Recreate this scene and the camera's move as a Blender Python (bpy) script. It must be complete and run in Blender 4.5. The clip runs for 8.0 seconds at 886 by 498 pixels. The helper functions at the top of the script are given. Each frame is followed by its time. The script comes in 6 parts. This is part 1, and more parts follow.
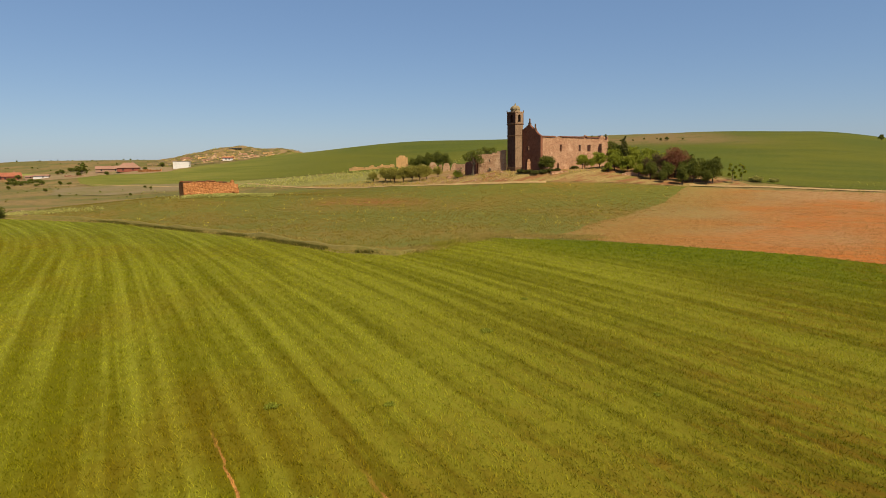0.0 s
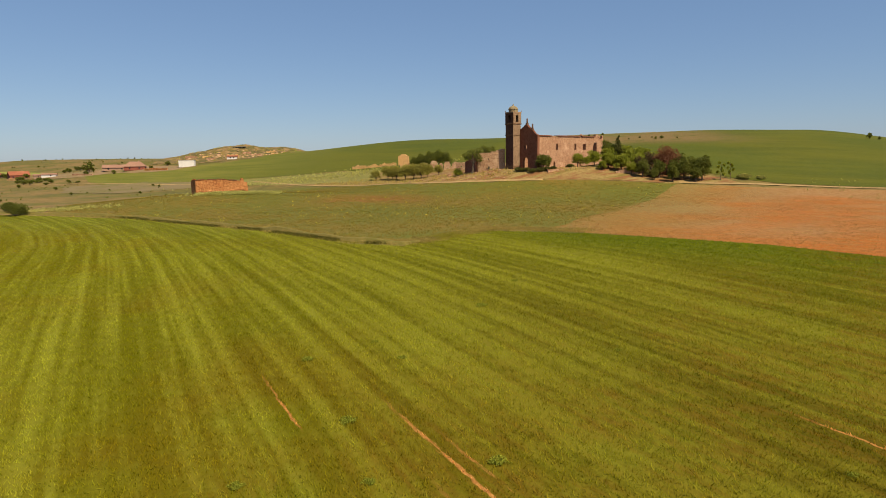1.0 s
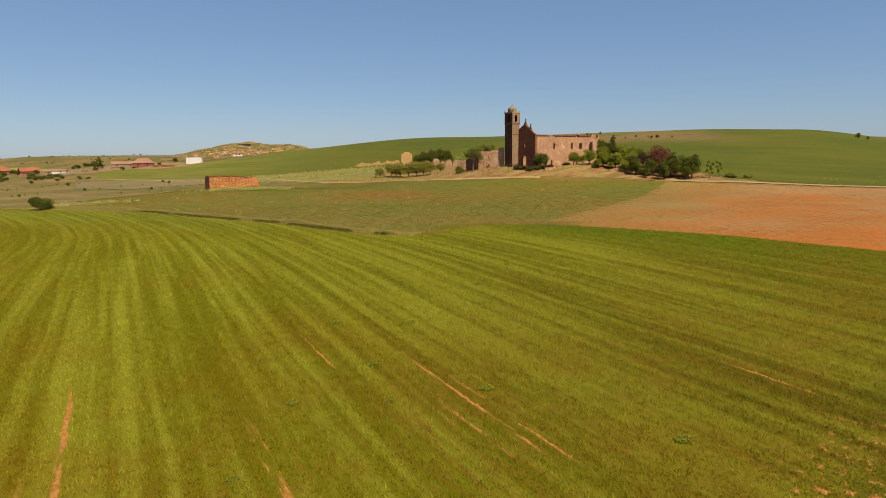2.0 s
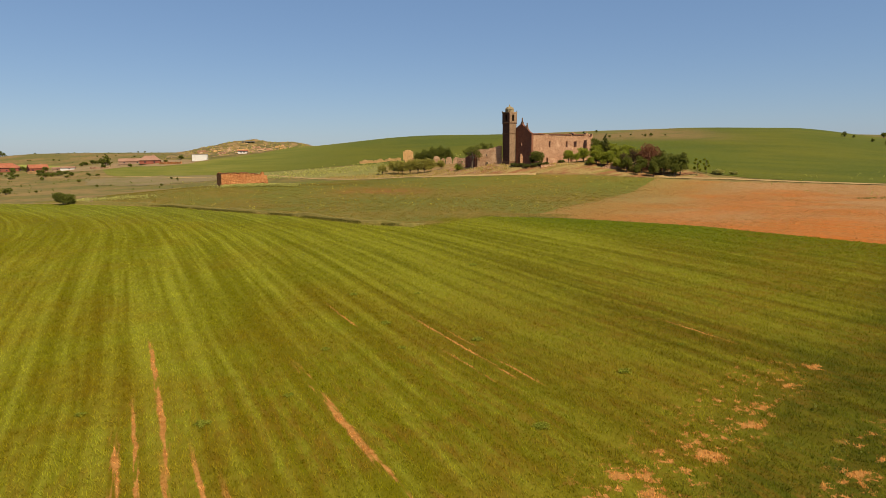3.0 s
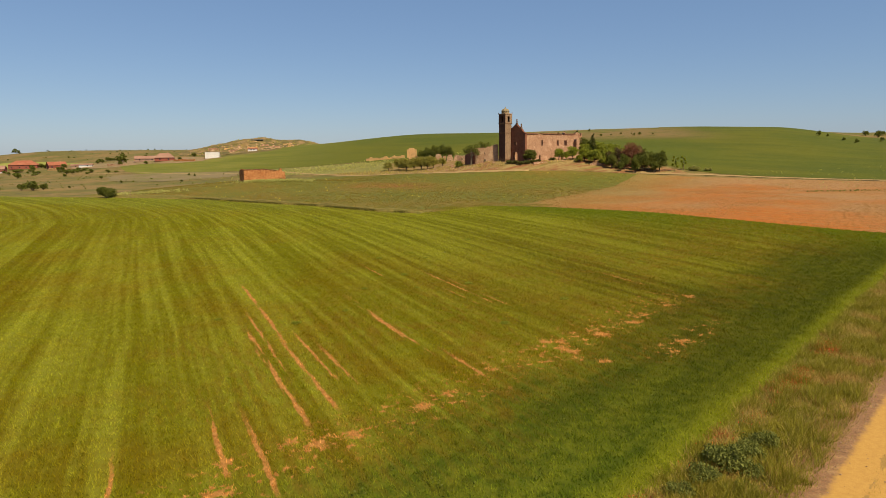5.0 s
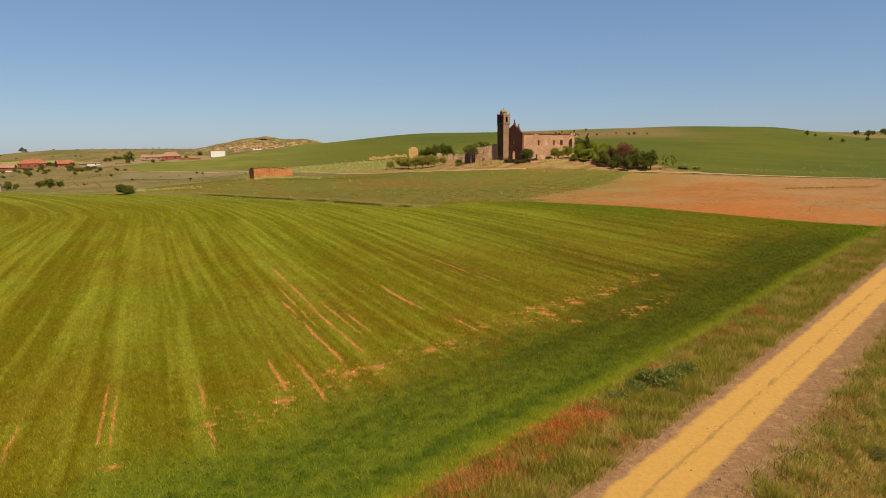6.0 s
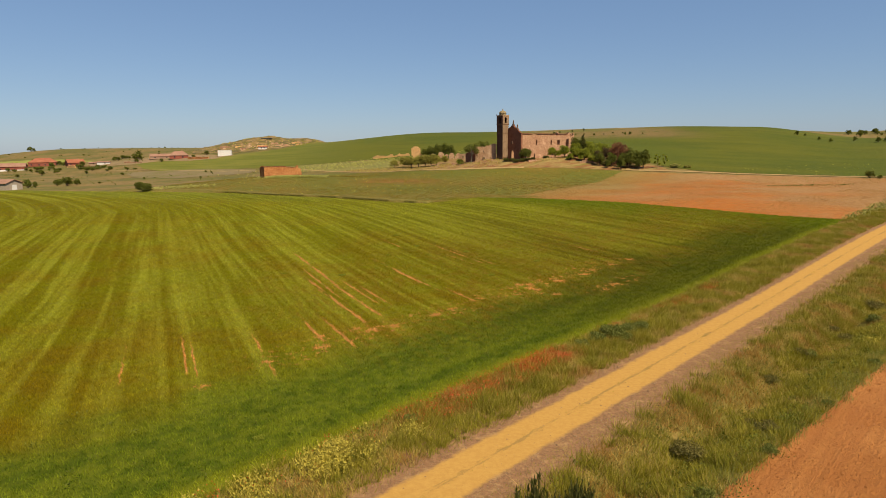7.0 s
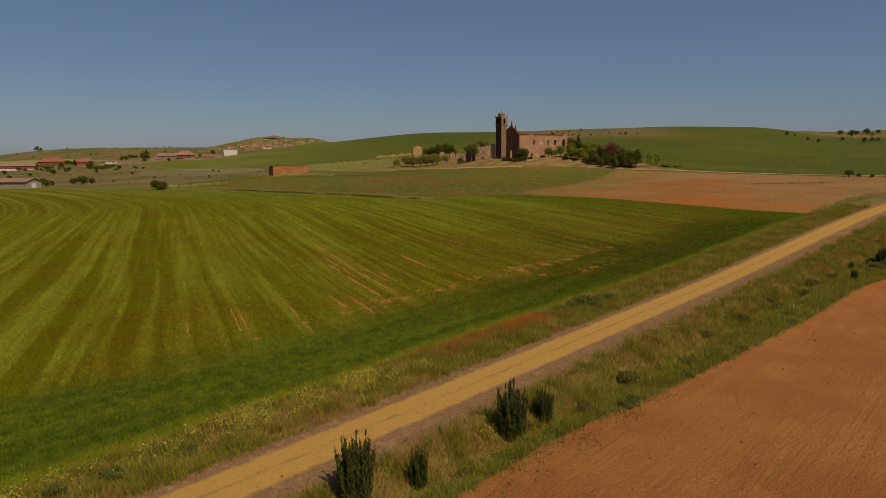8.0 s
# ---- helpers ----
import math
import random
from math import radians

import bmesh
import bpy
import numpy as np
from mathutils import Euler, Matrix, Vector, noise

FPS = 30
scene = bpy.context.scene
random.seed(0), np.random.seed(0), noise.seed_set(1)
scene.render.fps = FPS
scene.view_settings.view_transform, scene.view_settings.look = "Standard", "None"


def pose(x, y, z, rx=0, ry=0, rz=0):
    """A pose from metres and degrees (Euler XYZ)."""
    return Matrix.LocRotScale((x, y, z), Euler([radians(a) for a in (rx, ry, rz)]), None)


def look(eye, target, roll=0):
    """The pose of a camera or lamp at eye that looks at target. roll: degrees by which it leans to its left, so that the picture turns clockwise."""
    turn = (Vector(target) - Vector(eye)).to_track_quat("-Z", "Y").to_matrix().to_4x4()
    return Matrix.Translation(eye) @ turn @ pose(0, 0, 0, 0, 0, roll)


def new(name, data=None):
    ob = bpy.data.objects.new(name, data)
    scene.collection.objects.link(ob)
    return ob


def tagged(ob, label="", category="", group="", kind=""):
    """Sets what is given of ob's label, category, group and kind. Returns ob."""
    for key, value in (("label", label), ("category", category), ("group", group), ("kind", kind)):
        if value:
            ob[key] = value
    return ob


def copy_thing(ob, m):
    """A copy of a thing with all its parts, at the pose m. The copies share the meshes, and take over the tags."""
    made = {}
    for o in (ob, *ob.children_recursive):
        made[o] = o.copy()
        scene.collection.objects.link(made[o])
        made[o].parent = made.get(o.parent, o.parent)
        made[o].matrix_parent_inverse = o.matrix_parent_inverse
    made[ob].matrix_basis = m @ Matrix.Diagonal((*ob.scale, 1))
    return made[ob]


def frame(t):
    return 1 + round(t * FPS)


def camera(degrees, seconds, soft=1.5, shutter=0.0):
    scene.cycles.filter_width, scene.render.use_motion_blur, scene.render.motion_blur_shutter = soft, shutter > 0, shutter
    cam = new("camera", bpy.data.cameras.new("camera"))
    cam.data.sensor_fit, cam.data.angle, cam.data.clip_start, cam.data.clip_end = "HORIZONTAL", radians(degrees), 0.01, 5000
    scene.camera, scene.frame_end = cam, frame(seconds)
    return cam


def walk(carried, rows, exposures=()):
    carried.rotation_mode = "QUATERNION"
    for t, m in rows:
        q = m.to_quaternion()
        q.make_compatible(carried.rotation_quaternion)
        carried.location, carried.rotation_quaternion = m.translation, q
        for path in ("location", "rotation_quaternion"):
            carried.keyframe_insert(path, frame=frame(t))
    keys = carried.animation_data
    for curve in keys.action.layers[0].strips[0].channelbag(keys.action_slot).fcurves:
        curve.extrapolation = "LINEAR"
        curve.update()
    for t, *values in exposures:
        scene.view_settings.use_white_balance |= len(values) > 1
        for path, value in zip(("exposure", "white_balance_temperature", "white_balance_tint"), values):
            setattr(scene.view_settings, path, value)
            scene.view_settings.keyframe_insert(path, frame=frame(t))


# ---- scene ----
cam = camera(68.7, 8.0, soft=0.8)
PATH = [
    (0, (-0.043, 100.118, 16.828), (-0.065, 102.101, 16.568), -0.8),
    (0.5, (-0.002, 95.386, 16.869), (-0.026, 97.369, 16.605), -0.8),
    (1, (-0.039, 90.254, 17.019), (-0.063, 92.236, 16.753), -0.9),
    (1.5, (-0.055, 84.654, 17.212), (-0.081, 86.636, 16.942), -0.8),
    (3, (0.14, 66.368, 17.583), (0.111, 68.348, 17.3), -0.7),
    (3.5, (0.278, 59.768, 17.753), (0.247, 61.747, 17.466), -0.8),
    (4, (0.356, 53.014, 17.849), (0.325, 54.992, 17.56), -0.8),
    (5.5, (0.455, 33.402, 18.151), (0.421, 35.38, 17.857), -0.7),
    (6, (0.426, 26.563, 18.202), (0.392, 28.541, 17.906), -0.7),
    (6.5, (0.434, 19.66, 18.324), (0.397, 21.637, 18.026), -0.7),
    (7, (0.434, 12.801, 18.427), (0.396, 14.778, 18.128), -0.7),
    (7.5, (0.468, 5.938, 18.609), (0.43, 7.915, 18.307), -0.7),
    (8, (0.461, -1.042, 18.671), (0.421, 0.935, 18.37), -0.7),
]
walk(cam, [(t, look(eye, target, roll)) for t, eye, target, roll in PATH],
     exposures=[(0, 0.55, 7000, 10), (7.7, 0.55, 7000, 10), (7.8, 0.45, 7000, 10), (7.9, 0.0, 7000, 10), (8.0, -0.4, 7000, 10)])

# ---- world and sun ----
SUN_AZ, SUN_EL = radians(139.5), radians(52)
world = bpy.data.worlds.new("sky")
scene.world = world
world.use_nodes = True
wn = world.node_tree.nodes
sky = wn.new("ShaderNodeTexSky")
sky.sky_type, sky.sun_disc = "NISHITA", False
sky.sun_elevation, sky.sun_rotation = SUN_EL, SUN_AZ
sky.altitude, sky.air_density, sky.dust_density, sky.ozone_density = 900, 1.0, 0.9, 3.2
wn["Background"].inputs["Strength"].default_value = 0.061
even = wn.new("ShaderNodeMix")
even.data_type = "RGBA"
even.inputs[0].default_value = 0.36
even.inputs[7].default_value = (2.0, 3.95, 8.0, 1.0)
world.node_tree.links.new(sky.outputs[0], even.inputs[6])
world.node_tree.links.new(even.outputs[2], wn["Background"].inputs["Color"])
lamp = bpy.data.lights.new("sun", "SUN")
lamp.energy, lamp.angle, lamp.color = 5.0, radians(0.55), (1.0, 0.90, 0.70)
sun = new("sun", lamp)
sun.matrix_world = look((math.sin(SUN_AZ) * math.cos(SUN_EL) * 500, math.cos(SUN_AZ) * math.cos(SUN_EL) * 500, math.sin(SUN_EL) * 500), (0, 0, 0))

# ---- lie of the land ----
def sm(a, b, v):
    t = np.clip((v - a) / (b - a), 0, 1)
    return t * t * (3 - 2 * t)


def swell(x, y, cx, cy, rx, ry, h):
    return h * np.exp(-((x - cx) / rx) ** 2 - ((y - cy) / ry) ** 2)


def road_along(x, y):
    return 0.663 * (x + 8.8) + 0.749 * (y - 39.9)


def road_off(x, y):
    """Metres to the field's side of the road's sandy edge."""
    return -0.749 * (x + 8.8) + 0.663 * (y - 39.9) + np.maximum(0, road_along(x, y) - 70) ** 2 / 2000


EDGE_S, EDGE_W = (-30, 9, 20, 33, 56, 72, 84, 130), (-12.1, -12.2, -13.7, -15.0, -16.9, -17.3, -19.2, -20.5)


def ditch(x, y):
    """The shallow ditch in the verge between the track and the ploughed field."""
    s, w = road_along(x, y), road_off(x, y)
    mid = 0.5 * (np.interp(s, EDGE_S, EDGE_W) - 5.4) - 0.3
    return -1.25 * np.exp(-((w - mid) / 1.7) ** 2) * sm(190, 150, s) * sm(-140, -110, s)


def height(x, y):
    base = (2.5 + 2.1 * sm(-130, 0, x)) * sm(85, 195, y)
    d = (240 - x) * 0.523 + (485 - y) * 0.852
    s = (240 - x) * 0.852 + (y - 485) * 0.523
    crest = 19 + 9 * sm(-48, 24, s) + 3.5 * sm(120, 330, s) - 6.5 * sm(300, 480, s) - 9 * sm(540, 660, s) + 2.5 * sm(0, 90, s) * sm(260, 130, s)
    hill = crest * (1 - sm(-5, 270, d)) * (1 - 0.75 * sm(-20, -400, d))
    knoll = swell(x, y, 42, 365, 60, 48, 7.6) + swell(x, y, -88, 322, 45, 40, 4.2)
    knoll = knoll + swell(x, y, 36, 348, 26, 12, 2.4)
    back = swell(x, y, 470, 660, 170, 90, 20)
    far = (5 * sm(560, 1000, y) + 5 * sm(700, 1000, y)) * sm(-150, -280, x) - 10 * sm(-560, -790, x) * sm(600, 900, y)
    mound = swell(x, y, -208, 745, 42, 45, 8) + swell(x, y, -160, 745, 14, 40, 4)
    lumps = np.exp(-((x + 205) / 55) ** 2 - ((y - 720) / 60) ** 2) * (1.7 * np.sin(x * 0.21 + 1) * np.sin(y * 0.17) + 1.0 * np.sin(x * 0.47) * np.sin(y * 0.39 + 2))
    land = base + hill + knoll + back + far + mound + lumps + ditch(x, y)
    # the church stands on a levelled terrace
    along, across = 0.778 * (x - 34) + 0.628 * (y - 343), -0.628 * (x - 34) + 0.778 * (y - 343)
    level = sm(-14, -6, along) * sm(58, 44, along) * sm(-13, -4, across) * sm(34, 20, across)
    return land - level * np.maximum(0, land - 13.7)


def H(x, y):
    return float(height(x, y))


# ---- building helpers ----
def put_mesh(name, verts, faces, mat, smooth=False):
    me = bpy.data.meshes.new(name)
    me.from_pydata([tuple(v) for v in verts], [], faces)
    if mat:
        me.materials.append(mat)
    if smooth:
        me.polygons.foreach_set("use_smooth", [True] * len(me.polygons))
    return new(name, me)


def tri_mesh(name, verts, mat, size=3):
    """A mesh of loose triangles or quads from an array of corners, size at a time."""
    verts = np.asarray(verts, np.float32).reshape(-1, 3)
    n = len(verts)
    me = bpy.data.meshes.new(name)
    me.vertices.add(n)
    me.vertices.foreach_set("co", verts.ravel())
    me.loops.add(n)
    me.loops.foreach_set("vertex_index", np.arange(n, dtype=np.int32))
    me.polygons.add(n // size)
    me.polygons.foreach_set("loop_start", np.arange(0, n, size, dtype=np.int32))
    me.update(calc_edges=True)
    me.materials.append(mat)
    return me


def part(name, bm, material, parent, label="", smooth=False):
    me = bpy.data.meshes.new(name)
    bmesh.ops.recalc_face_normals(bm, faces=bm.faces[:])
    bm.to_mesh(me)
    bm.free()
    me.materials.append(material)
    if smooth:
        me.polygons.foreach_set("use_smooth", [True] * len(me.polygons))
    ob = new(name, me)
    ob.parent = parent
    if label:
        tagged(ob, label)
    return ob


def box(bm, x0, y0, z0, x1, y1, z1, m=None):
    made = bmesh.ops.create_cube(bm, size=1)["verts"]
    t = Matrix.Translation(((x0 + x1) / 2, (y0 + y1) / 2, (z0 + z1) / 2)) @ Matrix.Diagonal((x1 - x0, y1 - y0, z1 - z0, 1))
    bmesh.ops.transform(bm, matrix=(m @ t) if m else t, verts=made)
    return made


def thing(name, m, label, category, group="", kind=""):
    ob = new(name)
    ob.matrix_world = m
    return tagged(ob, label, category, group, kind)


def sheet(name, outline, step, lift, mat, label, category="", inner=None):
    """A stretch of land draped over the lie of the land."""
    bm = bmesh.new()
    bm.faces.new([bm.verts.new((x, y, 0)) for x, y in outline])
    xs, ys = [p[0] for p in outline], [p[1] for p in outline]
    for axis, lo, hi in ((0, min(xs), max(xs)), (1, min(ys), max(ys))):
        k = math.floor(lo / step) + 1
        while k * step < hi:
            co, no = [0, 0, 0], [0, 0, 0]
            co[axis], no[axis] = k * step, 1
            bmesh.ops.bisect_plane(bm, geom=bm.verts[:] + bm.edges[:] + bm.faces[:], plane_co=co, plane_no=no, dist=1e-4)
            k += 1
    for v in bm.verts:
        v.co.z = H(v.co.x, v.co.y) + lift + (inner(v.co.x, v.co.y) if inner else 0)
    for f in bm.faces:
        f.normal_update()
        if f.normal.z < 0:
            f.normal_flip()
    me = bpy.data.meshes.new(name)
    bm.to_mesh(me)
    bm.free()
    me.materials.append(mat)
    me.polygons.foreach_set("use_smooth", [True] * len(me.polygons))
    return tagged(new(name, me), label, category or name.replace("_", " "), kind="structure")


def ribbon(name, line, width, lift, mat, label, wobble=0.0):
    """A strip of even width along a line in plan."""
    pts, verts, faces = [], [], []
    for (x0, y0), (x1, y1) in zip(line, line[1:]):
        n = max(1, int(math.hypot(x1 - x0, y1 - y0) / 4))
        pts += [(x0 + (x1 - x0) * i / n, y0 + (y1 - y0) * i / n) for i in range(n)]
    pts.append(line[-1])
    across = 4
    for i, (x, y) in enumerate(pts):
        a, b = pts[max(0, i - 1)], pts[min(len(pts) - 1, i + 1)]
        d = Vector((b[0] - a[0], b[1] - a[1])).normalized()
        for j in range(across + 1):
            o = (j / across - 0.5) * width + wobble * noise.noise((x * 0.15, y * 0.15, j // across * 9.0))
            px, py = x - d.y * o, y + d.x * o
            verts.append((px, py, H(px, py) + lift))
    w = across + 1
    for i in range(len(pts) - 1):
        for j in range(across):
            faces.append((i * w + j + 1, i * w + j, (i + 1) * w + j, (i + 1) * w + j + 1))
    return tagged(put_mesh(name, verts, faces, mat, True), label, name.replace("_", " "), kind="structure")


# ---- materials ----
class Nodes:
    """Short names for building node trees."""

    def __init__(self, name):
        self.mat = bpy.data.materials.new(name)
        self.mat.use_nodes = True
        self.t = self.mat.node_tree
        self.bsdf = self.t.nodes["Principled BSDF"]
        self.pos = self.add("ShaderNodeNewGeometry").outputs["Position"]

    def add(self, kind):
        return self.t.nodes.new(kind)

    def link(self, a, b):
        if isinstance(a, (int, float)):
            b.default_value = a
        elif isinstance(a, tuple):
            b.default_value = (*a, 1.0) if len(b.default_value) == 4 else a
        else:
            self.t.links.new(a, b)

    def math(self, op, a, b=0.0, c=0.0):
        n = self.add("ShaderNodeMath")
        n.operation = op
        for v, s in zip((a, b, c), n.inputs):
            self.link(v, s)
        return n.outputs[0]

    def xyz(self, v=None):
        n = self.add("ShaderNodeSeparateXYZ")
        self.link(v or self.pos, n.inputs[0])
        return n.outputs

    def join(self, x, y, z=0.0):
        n = self.add("ShaderNodeCombineXYZ")
        for v, s in zip((x, y, z), n.inputs):
            self.link(v, s)
        return n.outputs[0]

    def noise(self, scale, detail=3.0, rough=0.55, v=None, distort=0.0):
        n = self.add("ShaderNodeTexNoise")
        self.link(v or self.pos, n.inputs["Vector"])
        n.inputs["Scale"].default_value, n.inputs["Detail"].default_value = scale, detail
        n.inputs["Roughness"].default_value, n.inputs["Distortion"].default_value = rough, distort
        return n.outputs["Fac"]

    def step(self, v, lo, hi, a=0.0, b=1.0):
        n = self.add("ShaderNodeMapRange")
        n.interpolation_type = "SMOOTHSTEP"
        for x, s in zip((v, lo, hi, a, b), n.inputs):
            self.link(x, s)
        return n.outputs[0]

    def mix(self, f, a, b, mode="MIX"):
        n = self.add("ShaderNodeMix")
        n.data_type, n.blend_type = "RGBA", mode
        self.link(f, n.inputs[0])
        self.link(a, n.inputs[6])
        self.link(b, n.inputs[7])
        return n.outputs[2]

    def bump(self, h, strength, dist):
        n = self.add("ShaderNodeBump")
        n.inputs["Strength"].default_value, n.inputs["Distance"].default_value = strength, dist
        self.link(h, n.inputs["Height"])
        self.link(n.outputs[0], self.bsdf.inputs["Normal"])

    def done(self, colour, rough=0.9, spec=0.2, thin=0.0):
        self.link(colour, self.bsdf.inputs["Base Color"])
        self.link(rough, self.bsdf.inputs["Roughness"])
        self.bsdf.inputs["Specular IOR Level"].default_value = spec
        if thin:
            # light that comes through the leaf
            through_leaf, both = self.add("ShaderNodeBsdfTranslucent"), self.add("ShaderNodeMixShader")
            self.link(colour, through_leaf.inputs["Color"])
            both.inputs[0].default_value = thin
            self.link(self.bsdf.outputs[0], both.inputs[1])
            self.link(through_leaf.outputs[0], both.inputs[2])
            self.link(both.outputs[0], self.t.nodes["Material Output"].inputs["Surface"])
        return self.mat


def mottled(name, a, b, c, big, small, rough=0.9, bump=0.0, dist=0.1, spec=0.2, lo=0.38, hi=0.62):
    """Two colours in patches, a third in fine grain, with relief."""
    n = Nodes(name)
    fine = n.noise(small, 4, 0.65)
    col = n.mix(n.step(n.noise(big, 4, 0.6), lo, hi), a, b)
    col = n.mix(n.math("MULTIPLY", n.step(fine, 0.42, 0.68), 0.75), col, c)
    if bump:
        n.bump(fine, bump, dist)
    return n.done(col, rough, spec)


def road_nodes(n):
    x, y, _ = n.xyz()
    xa, ya = n.math("ADD", x, 8.8), n.math("SUBTRACT", y, 39.9)
    s = n.math("ADD", n.math("MULTIPLY", xa, 0.663), n.math("MULTIPLY", ya, 0.749))
    w = n.math("ADD", n.math("MULTIPLY", xa, -0.749), n.math("MULTIPLY", ya, 0.663))
    bend = n.math("DIVIDE", n.math("POWER", n.math("MAXIMUM", n.math("SUBTRACT", s, 70.0), 0.0), 2.0), 2000.0)
    return x, y, s, n.math("ADD", w, bend)


# bare lines between drills: place across the strips, nearest and farthest distance from the track, half width
SOIL_LINES = [(12.9, 28, 36, 0.13), (8.0, 30, 37, 0.12), (13.6, 27, 33, 0.12), (19.3, 22, 31, 0.16), (25.1, 26, 34, 0.22), (27.2, 23, 31, 0.22), (30.7, 29, 52, 0.34),
              (31.8, 40, 55, 0.2), (33.5, 46, 68, 0.28), (33.2, 30, 45, 0.26), (34.9, 35, 45, 0.2), (36.0, 33, 40, 0.24), (44.1, 33, 52, 0.36), (45.5, 25, 30, 0.24),
              (52.0, 59, 64, 0.12), (56.3, 41, 45, 0.16), (58.1, 40, 54, 0.17), (59.1, 38, 48, 0.14), (78.8, 30, 35, 0.13)]
# bare patches at the headland's inner side: place along the track, distance from it, radius
SOIL_SPOTS = [(56.7, 26.3, 0.9), (57.6, 25.2, 0.7), (56.2, 24.0, 0.7), (55.8, 23.0, 0.8), (54.7, 21.7, 0.6), (62.1, 23.4, 1.0), (67.7, 22.8, 0.8), (70.9, 23.3, 0.7), (81.4, 22.5, 0.7), (65.0, 16.6, 0.8),
              (61.9, 16.1, 0.6), (55.5, 19.4, 0.7), (52.2, 23.2, 0.6), (76.4, 22.8, 0.6), (22.0, 24.2, 0.85), (29.4, 25.2, 1.0), (31.7, 24.6, 0.9), (38.0, 24.4, 0.9), (16.1, 24.3, 0.7), (9.3, 23.1, 0.55),
              (63.2, 24.8, 0.7), (69.9, 24.2, 0.55), (41.1, 24.5, 0.65), (24.1, 27.4, 0.65), (28.3, 26.8, 0.6), (47.5, 25.4, 0.5)]


def strip_place(x, y):
    """Place across and along the sown strips, which fan out a little."""
    u, v = 0.883 * x + 0.47 * y, -0.47 * x + 0.883 * y
    u = 44 + (u - 44) / (1 - 0.0018 * (np.clip(v, 40, 210) - 100))
    return u + 0.0017 * np.maximum(0, v - 190) ** 2, v


def crop_material(name="cereal_crop", thin=0.0, gain=1.0):
    """Cereal sown in slanting strips, a darker headland along the road, bare red soil where it failed."""
    n = Nodes(name)
    x, y, s, w = road_nodes(n)
    u = n.math("ADD", n.math("MULTIPLY", x, 0.883), n.math("MULTIPLY", y, 0.47))
    v = n.math("ADD", n.math("MULTIPLY", x, -0.47), n.math("MULTIPLY", y, 0.883))
    # the strips fan out a little, and swing round beyond the middle of the field
    fan = n.math("SUBTRACT", 1.0, n.math("MULTIPLY", n.math("SUBTRACT", n.math("MINIMUM", n.math("MAXIMUM", v, 40.0), 210.0), 100.0), 0.0018))
    u = n.math("ADD", n.math("DIVIDE", n.math("SUBTRACT", u, 44.0), fan), 44.0)
    u = n.math("ADD", u, n.math("MULTIPLY", n.math("POWER", n.math("MAXIMUM", n.math("SUBTRACT", v, 190.0), 0.0), 2.0), 0.0017))
    u0 = u
    u = n.math("ADD", u, n.math("MULTIPLY", n.noise(0.02, 2), 2.0))
    # light rows where the passes of the drill overlap, uneven in strength
    sway = n.noise(1.0, 2, 0.5, n.join(n.math("MULTIPLY", u, 0.16), n.math("MULTIPLY", v, 0.006), 21.0))
    row = n.math("SINE", n.math("ADD", n.math("MULTIPLY", u, 2.05), n.math("MULTIPLY", sway, 16.0)))
    row = n.math("POWER", n.math("ADD", n.math("MULTIPLY", row, 0.5), 0.5), 2.5)
    row = n.math("MULTIPLY", row, n.step(n.noise(1.0, 2, 0.5, n.join(n.math("MULTIPLY", u, 0.33), n.math("MULTIPLY", v, 0.02), 31.0)), 0.36, 0.66, 0.15, 1.0))
    strip = n.noise(1.0, 2, 0.5, n.join(n.math("MULTIPLY", u, 0.62), n.math("MULTIPLY", v, 0.010)))
    wide = n.noise(1.0, 2, 0.5, n.join(n.math("MULTIPLY", u, 0.11), n.math("MULTIPLY", v, 0.012), 7.0))
    drill = n.noise(1.0, 3, 0.6, n.join(n.math("MULTIPLY", u, 1.5), n.math("MULTIPLY", v, 0.045), 3.0))
    patch = n.noise(0.05, 4, 0.6)
    tuft = n.noise(1.0, 4, 0.7, n.join(n.math("MULTIPLY", u, 1.5), n.math("MULTIPLY", v, 0.75), 13.0))
    grain = n.noise(2.3, 4, 0.7)
    tone = n.math("ADD", n.math("ADD", n.math("MULTIPLY", strip, 0.26), n.math("MULTIPLY", wide, 0.20)), n.math("MULTIPLY", drill, 0.27))
    tone = n.math("ADD", tone, n.math("ADD", n.math("MULTIPLY", row, 0.13), n.math("MULTIPLY", tuft, 0.27)))
    band = n.noise(1.0, 1, 0.4, n.join(n.math("MULTIPLY", u, 0.30), n.math("MULTIPLY", v, 0.005), 41.0))
    tone = n.math("ADD", tone, n.math("MULTIPLY", n.math("SUBTRACT", band, 0.5), n.step(u, 28.0, -12.0, 0.10, 0.46)))
    col = n.mix(n.step(tone, 0.43, 0.65), (0.116, 0.108, 0.004), (0.196, 0.194, 0.018))
    col = n.mix(n.math("MULTIPLY", n.step(patch, 0.42, 0.64), n.step(x, -105.0, -45.0, 0.3, 0.7)), col, n.mix(n.step(tone, 0.42, 0.58), (0.122, 0.072, 0.004), (0.165, 0.122, 0.009)))
    col = n.mix(n.math("MULTIPLY", n.step(grain, 0.45, 0.75), 0.30), col, (0.112, 0.090, 0.004))
    thin_side = n.step(n.math("ADD", u, n.math("MULTIPLY", n.noise(0.03, 3), 20.0)), 52.0, 92.0)
    col = n.mix(n.math("MULTIPLY", thin_side, 0.75), col, n.mix(n.step(tone, 0.42, 0.60), (0.060, 0.051, 0.004), (0.128, 0.118, 0.009)))
